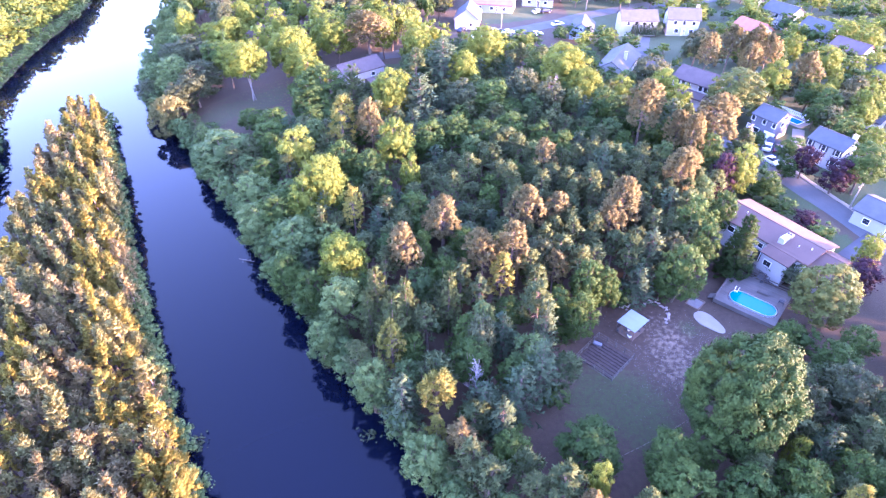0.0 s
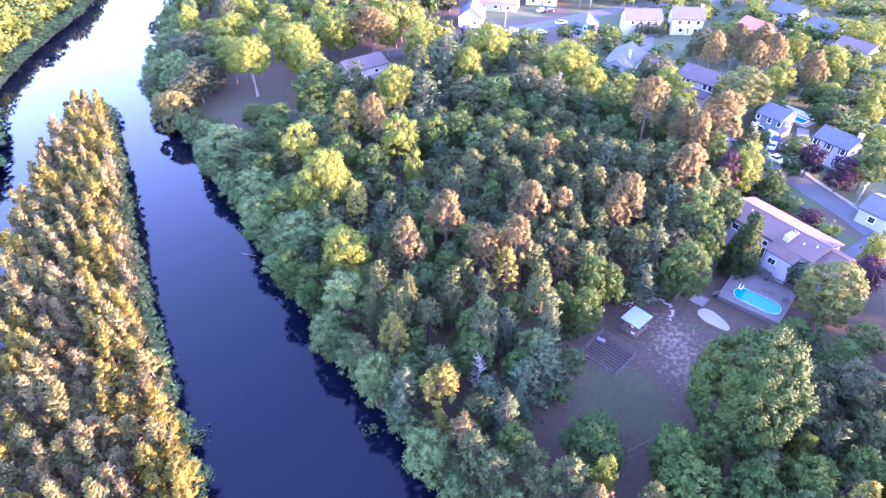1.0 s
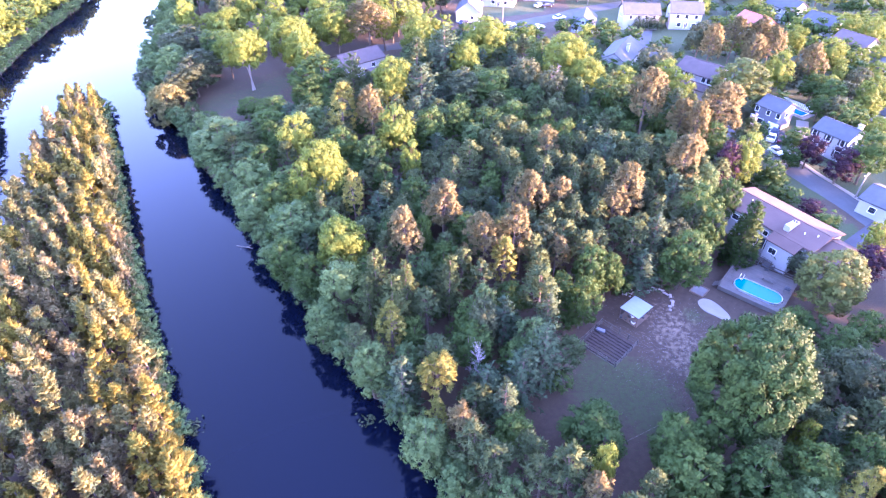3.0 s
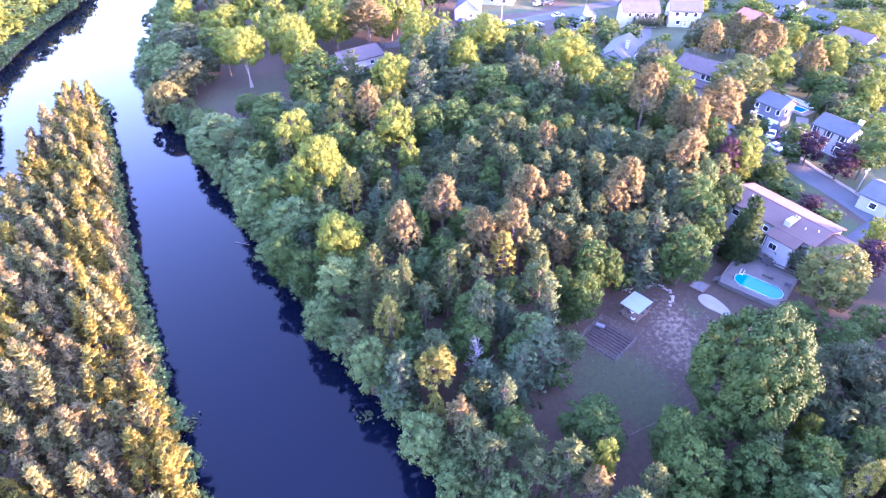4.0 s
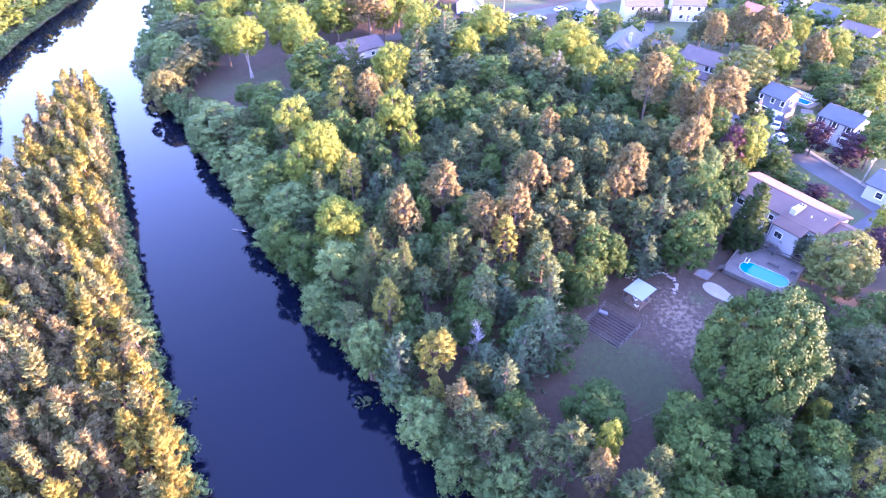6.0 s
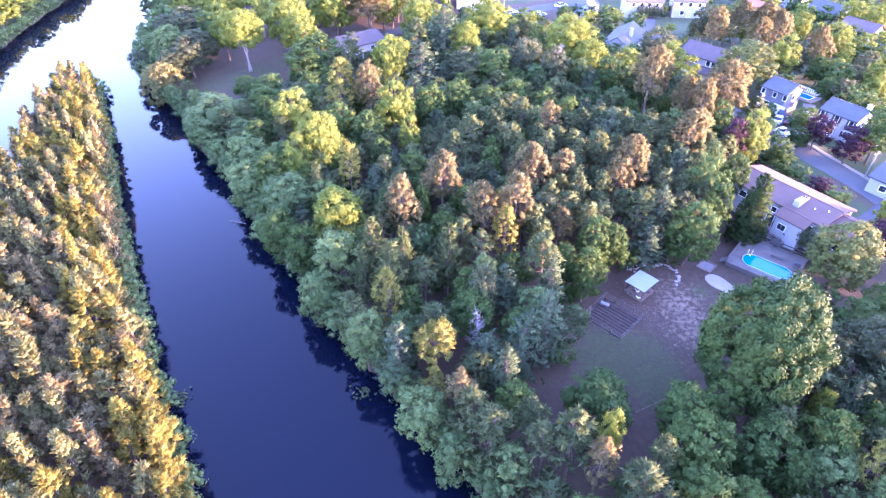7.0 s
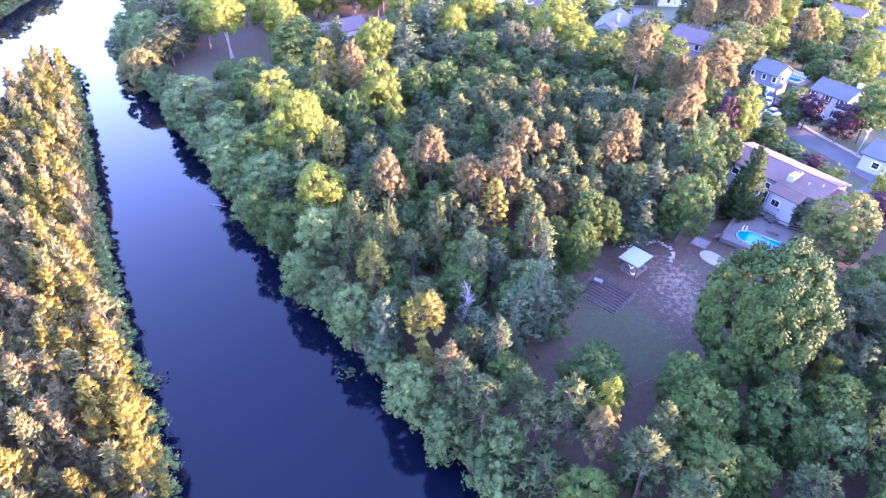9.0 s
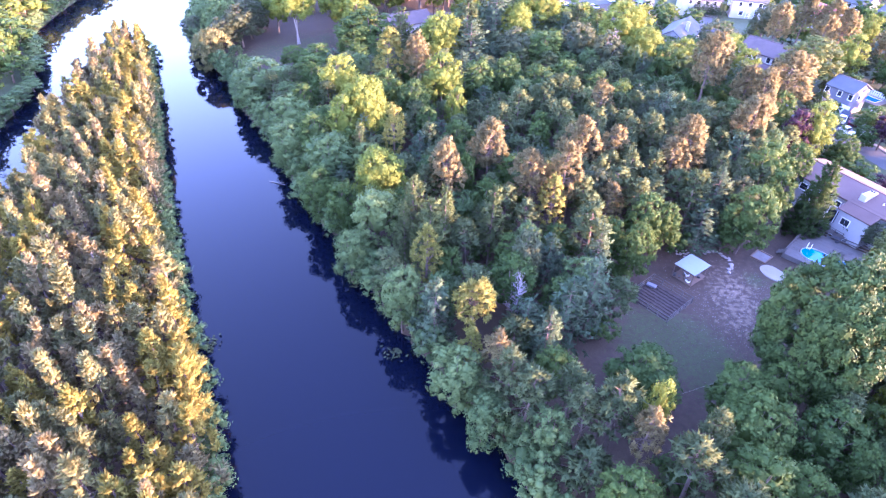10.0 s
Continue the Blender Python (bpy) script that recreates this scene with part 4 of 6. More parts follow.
SPOTS = [(75.9, 123, 5.5), (83.2, 111, 5.5), (65.6, 145.3, 6), (62.4, 140.6, 4), (48.5, 162.5, 7), (56.5, 157.5, 4.5), (62, 196.5, 7), (77, 197, 6.5), (43.5, 193.5, 6), (6, 204.5, 7), (15.8, 221.5, 8),
         (33, 228.5, 7), (96.6, 188, 6), (113.5, 204, 6.5), (117.5, 186, 6.5), (117.5, 168.5, 6.5), (116.5, 151.5, 6), (102, 127.5, 3.5), (81.5, 87, 5.5), (-26, 156, 7), (-53, 137, 6.5), (-47, 132, 5), (-48, 144, 5), (23.5, 55.9, 3.5)]
STOOD.extend(SPOTS)
ISLE = [p for p in ISLAND if p[1] > 5]
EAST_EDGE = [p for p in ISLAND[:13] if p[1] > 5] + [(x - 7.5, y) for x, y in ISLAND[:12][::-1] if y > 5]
# the sun-facing edge gets mostly pines with sunlight tinted into their needles
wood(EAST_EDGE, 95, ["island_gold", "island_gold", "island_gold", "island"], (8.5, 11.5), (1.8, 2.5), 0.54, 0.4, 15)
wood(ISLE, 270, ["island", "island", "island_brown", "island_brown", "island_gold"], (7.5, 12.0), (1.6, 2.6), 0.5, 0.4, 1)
shore([p for p in ISLAND if p[0] > -87 and p[1] > -20][:11], 1.7, (3.0, 6.5), (1.2, 1.9), (-0.3, 0.9), 11)
shore(RIGHT_BANK[:18][::-1], 1.7, (4.0, 7.5), (1.5, 2.4), (0.1, 1.5), 12)
shore(LEFT_BANK, 2.6, (2.5, 5.0), (1.5, 2.4), (-0.4, 1.2), 13)
PINES = [(5, 62), (12, 92), (30, 105), (48, 95), (40, 75), (28, 70), (18, 66)]
wood(PINES, 90, ["pine", "pine", "pine", "grey"], (9.5, 12.0), (2.0, 2.8), 0.56, 2, 2, OPEN)
BANKSIDE = [(20, 2), (8, 22), (1, 34), (-14, 52), (-31, 75), (-46, 99), (-60, 119), (-79, 142), (-92, 168), (-105, 220), (-95, 220), (-80, 165), (-66, 135), (-50, 115), (-36, 96), (-20, 72), (-4, 50), (10, 33), (26, 8)]
wood(BANKSIDE, 130, ["blue", "blue", "pine", "blue", "oak"], (8, 11), (2.0, 3.2), 0.56, 0.8, 3, OPEN)
CORE = [(-46, 100), (-30, 130), (0, 170), (50, 140), (66, 100), (60, 62), (88, 64), (62, 12), (20, 8), (5, 35), (-20, 66)]
wood(CORE, 340, ["pine", "oak", "blue", "pine", "oak", "pine", "spruce"], (7.5, 10.3), (2.2, 3.1), 0.56, 2, 4, OPEN)
wood(CORE, 130, ["bush"], (2.0, 4.0), (1.3, 2.2), 0.3, 1.5, 9, OPEN)
NORTH = [(-95, 170), (-70, 136), (-40, 120), (0, 165), (50, 140), (64, 130), (56, 210), (80, 235), (-20, 300), (-110, 300)]
LOW = [(-2, 160), (30, 152), (62, 148), (64, 185), (40, 197), (0, 182)]
wood(LOW, 45, ["far_oak", "bush", "far"], (3.5, 6.5), (2.0, 3.2), 0.6, 2, 17, OPEN)
wood(NORTH, 190, ["light", "far", "far", "far_oak", "grey"], (10, 15), (3, 4.6), 0.62, 2, 5, [*OPEN, LOW])
EAST = [(64, 130), (78, 104), (90, 60), (120, 60), (190, 260), (80, 320), (60, 210), (60, 150)]
wood(EAST, 230, ["far", "far", "far_oak", "far"], (5, 8.5), (2.2, 3.6), 0.6, 2, 6, OPEN, "far_woods_east")
wood(EAST, 130, ["bush", "far_oak", "far"], (2.5, 5.0), (1.5, 2.5), 0.5, 2, 14, OPEN[6:], "hedges_east")
WEST = [(-97, 70), (-106, 115), (-128, 150), (-142, 225), (-158, 290), (-190, 290), (-170, 160), (-125, 60)]
wood(WEST, 330, ["far", "far", "far_oak", "far"], (6, 9.5), (2.6, 4.2), 0.48, 0.8, 8, [], "far_woods_west")
# south stand beyond the right edge, added to block the low sun
SOUTH = [(58, 12), (64, 54), (74, 66), (110, 76), (150, 50), (150, -40), (50, -20)]
# taller trees out of view, added so the near wood lies in shade
SHADE_TREES = [(46, 16), (60, 24), (68, 36), (80, 42), (115, 36), (115, -45), (46, -45), (36, -10)]
wood(SHADE_TREES, 95, ["far_oak", "far"], (14, 18), (3.4, 4.6), 0.6, 2, 16, OPEN, "far_woods_south")
wood(SOUTH, 60, ["far_oak", "far"], (6, 8), (2.8, 4.0), 0.6, 2, 10, OPEN, "far_woods_south")
for name, store in HEAPS.items():
    mats = list(store)
    verts, faces, slots = [], [], []
    for i, key in enumerate(mats):
        base = sum(len(v) for v in verts)
        verts.extend(store[key][0])
        faces += [tuple(j + base for j in f) for f in store[key][1]]
        slots += [i] * len(store[key][1])
    ob = sheet(name, np.concatenate(verts), faces, bpy.data.materials[mats[0]])
    for key in mats[1:]:
        ob.data.materials.append(bpy.data.materials[key])
    ob.data.polygons.foreach_set("material_index", np.array(slots, np.int32))
    tagged(ob, "hedges and small trees between the houses" if "hedges" in name else "distant mixed woodland of yellow-green trees in evening light, the south stand added for shade", "hedge" if "hedges" in name else "woods", kind="stuff")


# ---- buildings ----
def gable_block(length, depth, eave, rise):
    """A closed block with gable ends along x."""
    bm = bmesh.new()
    a, b = length / 2, depth / 2
    prof = [(-b, -0.6), (b, -0.6), (b, eave), (0, eave + rise), (-b, eave)]
    ends = [[bm.verts.new((s * a, y, z)) for y, z in prof] for s in (-1, 1)]
    bm.faces.new(ends[0][::-1])
    bm.faces.new(ends[1])
    for i in range(5):
        j = (i + 1) % 5
        bm.faces.new((ends[0][i], ends[0][j], ends[1][j], ends[1][i]))
    bmesh.ops.recalc_face_normals(bm, faces=bm.faces)
    return bm


def roof_slab(length, depth, eave, rise, side, over=0.4, thick=0.18):
    """One slope of a gabled roof, with its overhang and thickness."""
    bm = bmesh.new()
    a, b = length / 2 + over, depth / 2
    k = rise / b
    pts = [(side * 0.0, eave + rise + 0.03), (side * (b + over), eave - k * over + 0.03)]
    quad = []
    for dz in (0.0, thick):
        for x in (-a, a):
            for y, z in pts:
                quad.append(bm.verts.new((x, y, z + dz)))
    lo, hi = quad[:4], quad[4:]
    for f in ((lo[0], lo[1], lo[3], lo[2]), (hi[0], hi[2], hi[3], hi[1]), (lo[0], hi[0], hi[1], lo[1]), (lo[2], lo[3], hi[3], hi[2]),
              (lo[1], hi[1], hi[3], lo[3]), (lo[0], lo[2], hi[2], hi[0])):
        bm.faces.new(f)
    bmesh.ops.recalc_face_normals(bm, faces=bm.faces)
    return bm


SIDES = {"front": (0, -1), "back": (0, 1), "left": (-1, 0), "right": (1, 0)}


def window(parent, side, along, z, w, h, length, depth, panes=2, shutters=None):
    """A framed window with panes and a sill, set on a wall of the block."""
    sx, sy = SIDES[side]
    turn = {"front": 0, "back": 180, "left": -90, "right": 90}[side]
    reach = depth / 2 if sy else length / 2
    place = Matrix.Translation((along if sy else sx * reach, sy * reach if sy else along, z)) @ pose(0, 0, 0, 0, 0, turn)
    bm = bmesh.new()
    for lo, hi in (((-w / 2 - 0.1, -0.07, -h / 2 - 0.1), (-w / 2, 0.02, h / 2 + 0.1)), ((w / 2, -0.07, -h / 2 - 0.1), (w / 2 + 0.1, 0.02, h / 2 + 0.1)),
                   ((-w / 2, -0.07, h / 2), (w / 2, 0.02, h / 2 + 0.1)), ((-w / 2, -0.10, -h / 2 - 0.1), (w / 2, 0.02, -h / 2))):
        box(bm, lo, hi)
    frame_ob = part("window", bm, WHITE_TRIM, parent)
    frame_ob.matrix_local = place
    for k in range(panes):
        step = h / panes
        part("pane", boxed((-w / 2, -0.03, -h / 2 + k * step + 0.02), (w / 2, 0.015, -h / 2 + (k + 1) * step - 0.02)), GLASS, frame_ob)
    if shutters:
        for s in (-1, 1):
            part("shutter", boxed((s * (w / 2 + 0.32) - 0.2, -0.05, -h / 2), (s * (w / 2 + 0.32) + 0.2, 0.01, h / 2)), shutters, frame_ob)


def panel(parent, name, side, along, z0, w, h, length, depth, material, label=""):
    sx, sy = SIDES[side]
    turn = {"front": 0, "back": 180, "left": -90, "right": 90}[side]
    reach = depth / 2 if sy else length / 2
    ob = part(name, boxed((-w / 2, -0.06, z0), (w / 2, 0.03, z0 + h), 0.015), material, parent, label)
    ob.matrix_local = Matrix.Translation((along if sy else sx * reach, sy * reach if sy else along, 0)) @ pose(0, 0, 0, 0, 0, turn)
    return ob


def house(x, y, turn, length, depth, eave, rise, wall, roof, label, wins=(), door=None, garage=None, chimney=None, shutters=None, z=None):
    """A gabled house; local x runs along the ridge and its front looks to local -y."""
    z = gz(x, y) if z is None else z
    h = thing("house", pose(x, y, z, 0, 0, turn), label, "house")
    part("wall", gable_block(length, depth, eave, rise), wall, h)
    for s in (-1, 1):
        slope = part("roof", roof_slab(length, depth, eave, rise, s), roof, h)
        part("gutter", boxed((-length / 2 - 0.4, s * (depth / 2 + 0.42) - 0.07, eave - rise / depth * 0.8 - 0.02), (length / 2 + 0.4, s * (depth / 2 + 0.42) + 0.07, eave - rise / depth * 0.8 + 0.12)), roof, slope)
    part("ridge_cap", boxed((-length / 2 - 0.4, -0.16, eave + rise + 0.14), (length / 2 + 0.4, 0.16, eave + rise + 0.27), 0.04), roof, h)
    for side, along, wz, w, hh in wins:
        window(h, side, along, wz, w, hh, length, depth, 2, shutters)
    if door:
        d = panel(h, "door", door[0], door[1], 0.15, 1.0, 2.05, length, depth, BROWN_WOOD)
        panel(h, "door_frame", door[0], door[1], 0.1, 1.25, 2.25, length, depth, WHITE_TRIM)
        part("knob", boxed((0.34, -0.12, 1.1), (0.4, -0.06, 1.16), 0.01), STEEL, d)
    if garage:
        panel(h, "garage_door", garage[0], garage[1], 0.05, 2.6, 2.2, length, depth, WHITE_TRIM)
    if chimney:
        c = part("chimney", boxed((chimney[0] - 0.4, chimney[1] - 0.4, eave), (chimney[0] + 0.4, chimney[1] + 0.4, eave + rise + 1.0), 0.03), chimney[2], h)
        part("chimney_cap", boxed((chimney[0] - 0.5, chimney[1] - 0.5, eave + rise + 1.0), (chimney[0] + 0.5, chimney[1] + 0.5, eave + rise + 1.12)), CONCRETE, c)
    return h


# the long house with the deck and the pool
HOUSE = (57.4, 80.45, -57.0)
main = house(HOUSE[0], HOUSE[1], HOUSE[2], 16.2, 8.4, 4.9, 1.1, WHITE_SIDING, PINK_ROOF, "long white house with a faded reddish-brown shingle roof",
             [("front", 0.3, 3.5, 0.8, 0.9), ("front", 1.5, 3.5, 0.8, 0.9), ("front", -2.2, 3.4, 1.2, 1.0), ("front", -5.5, 3.4, 1.2, 1.0), ("front", 6.2, 3.4, 1.0, 1.0), ("left", -1.5, 3.4, 1.0, 1.1)], z=3.2)
panel(main, "patio_door", "front", 0.9, 0.4, 2.6, 2.1, 16.2, 8.4, GLASS, "wide dark glass sliding door")
for along in (-0.42, 0.9, 2.22):
    panel(main, "door_frame", "front", along, 0.35, 0.12, 2.2, 16.24, 8.44, WHITE_TRIM)
shaft = part("chimney", boxed((2.3, -3.5, 4.9), (3.3, -0.8, 6.35), 0.04), WHITE_SIDING, main, "white boarded chimney chase on the roof")
for sx in (2.6, 3.0):
    part("flue", rod(bmesh.new(), (sx, -1.4, 6.3), (sx, -1.4, 6.6), 0.16, 0.16, 9), DARK_PLASTIC, shaft)
for sx, sy in ((-6.6, -2.5), (-5.2, -1.2), (5.2, -2.2), (6.9, -1.4)):
    part("roof_vent", rod(bmesh.new(), (sx, sy, 5.95 - 0.26 * (-sy)), (sx, sy, 6.5 - 0.26 * (-sy)), 0.09, 0.09, 8), WHITE_TRIM, main)
lean = bmesh.new()
box(lean, (1.9, -6.2, -0.4), (6.4, -4.1, 4.0))
part("extension_wall", lean, WHITE_SIDING, main)
slab = bmesh.new()
pts = [(-3.9, 5.06), (-6.6, 4.06)]
ring_ = [[slab.verts.new((x, y, z + dz)) for dz in (0, 0.16) for y, z in pts] for x in (1.6, 6.7)]
(l0, l1, h0, h1), (r0, r1, g0, g1) = ring_
for f in ((l0, l1, r1, r0), (h0, g0, g1, h1), (l0, h0, h1, l1), (r0, r1, g1, g0), (l1, h1, g1, r1), (l0, r0, g0, h0)):
    slab.faces.new(f)
bmesh.ops.recalc_face_normals(slab, faces=slab.faces)
part("extension_roof", slab, PINK_ROOF, main)
w_ = part("window", boxed((2.6, -6.26, 1.9), (4.0, -6.18, 3.1)), WHITE_TRIM, main)
for k in range(2):
    part("pane", boxed((2.7 + 0.62 * k, -6.29, 2.0), (3.28 + 0.62 * k, -6.2, 3.0)), GLASS, w_)
wing = house(62.65, 72.3, HOUSE[2], 3.4, 6.4, 4.1, 1.3, WHITE_SIDING, PINK_ROOF, "low garage wing with a reddish-brown roof", [("front", 1.0, 2.0, 1.0, 1.0)], garage=("back", 0.0), z=3.3)

# the houses along the street and far off
house(75.3, 123.9, -57, 5.6, 6.0, 5.0, 1.5, GREY_SIDING, GREY_ROOF, "grey two-storey house with a garage by the street",
      [("front", -2.6, 4.0, 0.8, 1.1), ("front", 0.2, 4.0, 0.8, 1.1), ("front", 2.6, 4.0, 0.8, 1.1), ("front", -1.2, 1.5, 1.6, 1.1), ("right", 0, 3.6, 0.8, 1.0)], ("front", -2.9), ("front", 2.2), z=4.0)
house(82.9, 111.4, -57, 7.2, 5.8, 5.0, 1.6, WHITE_SIDING, GREY_ROOF, "white two-storey colonial house with dark shutters",
      [("front", -3.2, 4.0, 0.8, 1.2), ("front", -0.2, 4.0, 0.8, 1.2), ("front", 2.8, 4.0, 0.8, 1.2), ("front", 2.6, 1.5, 0.9, 1.2), ("front", -3.2, 1.5, 0.9, 1.2), ("right", 0, 3.6, 0.8, 1.0)], ("front", -0.3), None, (3.4, 0.3, WHITE_SIDING), DARK_PLASTIC, z=4.0)
house(86.0, 105.9, -57, 3.0, 4.2, 2.6, 1.3, WHITE_SIDING, GREY_ROOF, "low side wing of the white colonial house", [("front", 0, 1.4, 0.9, 1.0)], z=4.0)
house(65.6, 145.3, -48, 10.5, 8.0, 5.0, 2.0, BEIGE_SIDING, BROWN_ROOF, "beige two-storey house with a brown hipped roof",
      [("front", -3.6, 4.0, 0.9, 1.2), ("front", -2.2, 4.0, 0.9, 1.2), ("front", -0.8, 4.0, 0.9, 1.2), ("front", 2.6, 4.0, 1.0, 1.2), ("front", 4.0, 4.0, 1.0, 1.2), ("left", 0, 3.8, 0.9, 1.1)], ("front", 0.5), z=4.0)
house(62.4, 140.6, -48, 6.5, 3.2, 2.6, 0.8, BEIGE_SIDING, BROWN_ROOF, "low front porch with a brown roof", [("front", 0, 1.3, 2.4, 1.1)], z=4.0)
house(48.5, 162.5, 62, 16.5, 8.0, 3.0, 2.4, WHITE_SIDING, GREY_ROOF, "low house with a broad dark grey shingle roof", [("back", -4, 1.5, 1.2, 1.1), ("back", 2, 1.5, 1.2, 1.1), ("left", 0, 1.6, 1.6, 1.1)], None, None, (-1.5, -2.0, WHITE_SIDING), z=4.0)
house(56.5, 157.5, -35, 6.0, 5.2, 3.2, 2.4, WHITE_SIDING, GREY_ROOF, "white gabled house end with a grey roof", [("left", 0, 3.2, 0.9, 1.0), ("right", 0, 3.2, 0.9, 1.0)], z=4.0)
house(62.0, 196.5, -2, 11.5, 8.0, 5.0, 2.2, WHITE_SIDING, GREY_ROOF, "pale two-storey house with a dull violet-grey roof",
      [("front", -3.5, 4.0, 0.9, 1.1), ("front", -1.0, 4.0, 0.9, 1.1), ("front", 1.5, 4.0, 0.9, 1.1), ("front", 4.0, 4.0, 0.9, 1.1), ("front", 3.5, 1.5, 1.2, 1.2), ("left", 0, 3.6, 0.9, 1.1)], ("front", 1.0), z=4.0)
house(77.0, 197.0, -8, 9.8, 8.0, 5.2, 2.4, WHITE_SIDING, GREY_ROOF, "white two-storey house with a violet-grey roof",
      [("front", -2.6, 4.1, 1.0, 1.2), ("front", 0.2, 4.1, 1.0, 1.2), ("front", 3.2, 4.1, 1.0, 1.2), ("front", -1.8, 1.5, 1.2, 1.2), ("front", 2.8, 1.5, 1.2, 1.2), ("left", 0, 3.8, 0.9, 1.1)], ("front", 0.4), None, (4.2, 0.4, WHITE_SIDING), z=4.0)
house(43.5, 193.5, 75, 10.5, 7.0, 3.0, 2.2, BLUE_SIDING, GREY_ROOF, "grey-blue house with its gable towards the street", [("left", 0, 3.4, 0.9, 0.9), ("left", -1.8, 1.4, 0.9, 1.1), ("left", 1.8, 1.4, 0.9, 1.1)], z=4.0)
house(6.0, 204.5, 82, 11.0, 8.0, 3.4, 3.2, WHITE_SIDING, GREY_ROOF, "white house with a steep gable and a grey roof", [("left", -1.6, 1.6, 0.9, 1.1), ("left", 1.6, 1.6, 0.9, 1.1)], None, ("left", 2.4), z=4.0)
house(15.8, 221.5, -14, 15.0, 8.0, 3.0, 2.2, WHITE_SIDING, RED_ROOF, "white single-storey house with a red shingle roof", [("front", -4.5, 1.6, 1.2, 1.1), ("front", 0, 1.6, 1.2, 1.1), ("front", 4.5, 1.6, 1.2, 1.1), ("left", 0, 1.8, 1.0, 1.1)], ("front", 2.0), z=4.0)
house(33.0, 228.5, -10, 11.5, 7.5, 3.0, 2.2, WHITE_SIDING, BROWN_ROOF, "white house with a brown roof and a porch gable", [("front", -3, 1.6, 1.1, 1.1), ("front", 3, 1.6, 1.1, 1.1)], ("front", 0.3), z=4.0)
house(96.6, 188.0, -62, 9.5, 7.0, 4.4, 2.0, WHITE_SIDING, RED_ROOF, "pale house with a reddish roof among trees", [("front", -2.5, 3.4, 0.9, 1.1), ("front", 1.5, 3.4, 0.9, 1.1)], z=4.0)
house(113.5, 204.0, -60, 10.5, 7.5, 4.8, 2.2, WHITE_SIDING, GREY_ROOF, "white two-storey house in the far row", [("front", -2.8, 3.8, 1.0, 1.1), ("front", 0.4, 3.8, 1.0, 1.1), ("front", 3.0, 3.8, 1.0, 1.1)], ("front", 1), z=4.0)
house(117.5, 186.0, -60, 10.5, 7.5, 4.8, 2.2, WHITE_SIDING, GREY_ROOF, "white two-storey house with a light grey roof in the far row", [("front", -2.8, 3.8, 1.0, 1.1), ("front", 0.4, 3.8, 1.0, 1.1), ("front", 3.0, 1.5, 1.0, 1.1)], ("front", 2), z=4.0)
house(117.5, 168.5, -60, 9.5, 7.0, 4.8, 2.0, WHITE_SIDING, BROWN_ROOF, "white gabled house with a brownish roof in the far row", [("front", -2.4, 3.8, 1.0, 1.1), ("front", 1.4, 3.8, 1.0, 1.1)], ("front", 0), z=4.0)
house(116.5, 151.5, -60, 9.0, 7.0, 4.4, 2.0, WHITE_SIDING, GREY_ROOF, "white house with a slate-grey roof at the row's end", [("front", -2.4, 3.4, 1.0, 1.1), ("front", 1.4, 3.4, 1.0, 1.1)], z=4.0)
house(102.0, 127.5, -57, 4.0, 3.2, 2.4, 1.0, WHITE_SIDING, GREY_ROOF, "small white garden shed with a grey roof", [("front", 0, 1.4, 0.8, 0.9)], z=4.0)
house(81.5, 87.0, -55, 9.0, 7.5, 3.0, 1.4, WHITE_SIDING, GREY_ROOF, "low house with a dark blue-grey roof across the street", [("front", -2, 1.6, 1.1, 1.1), ("front", 2, 1.6, 1.1, 1.1)], z=4.1)
house(-26.0, 156.0, 40, 12.5, 8.0, 3.6, 1.8, BEIGE_SIDING, BROWN_ROOF, "brown-roofed house among the trees near the river",
      [("front", -3, 2.2, 1.2, 1.0), ("front", 2.5, 2.2, 1.2, 1.0), ("right", 1.0, 2.2, 1.6, 1.0), ("right", -1.8, 2.2, 1.2, 1.0)])
house(-21.0, 150.5, 40, 3.6, 3.4, 2.2, 0.6, WEATHERED_WOOD, BROWN_ROOF, "small grey wooden porch of the house in the wood", [("right", 0, 1.2, 1.6, 1.0)])


# ---- the yard ----
def frame_of(x, y, z, turn):
    return pose(x, y, z, 0, 0, turn)


# deck with boards, posts and rails; its corner towards the yard is cut round the pool
DECK_Z = 3.4
deck = thing("deck", frame_of(50.2, 68.6, gz(50.2, 68.6), -40.5), "raised weathered grey wooden deck round the oval pool", "deck")
top = DECK_Z - gz(50.2, 68.6)
POOL = (0.45, -1.7, 3.6, 1.62)  # centre and half axes on the deck
DX, DY = 4.75, 4.6


def deck_boards():
    step, half = 0.24, 0.11
    y = -DY
    while y < DY:
        inner = 1 - ((y + half - POOL[1]) / (POOL[3] + 0.25)) ** 2
        spans = [(-DX, DX)]
        if inner > 0:
            cut = POOL[2] - POOL[3] + (POOL[3] + 0.2) * math.sqrt(inner)
            spans = [(-DX, POOL[0] - cut), (POOL[0] + cut, DX)]
        for lo, hi in spans:
            if hi - lo > 0.1:
                part("board", boxed((lo, y, top - 0.05), (hi, y + 2 * half, top)), WEATHERED_WOOD, deck)
        y += step


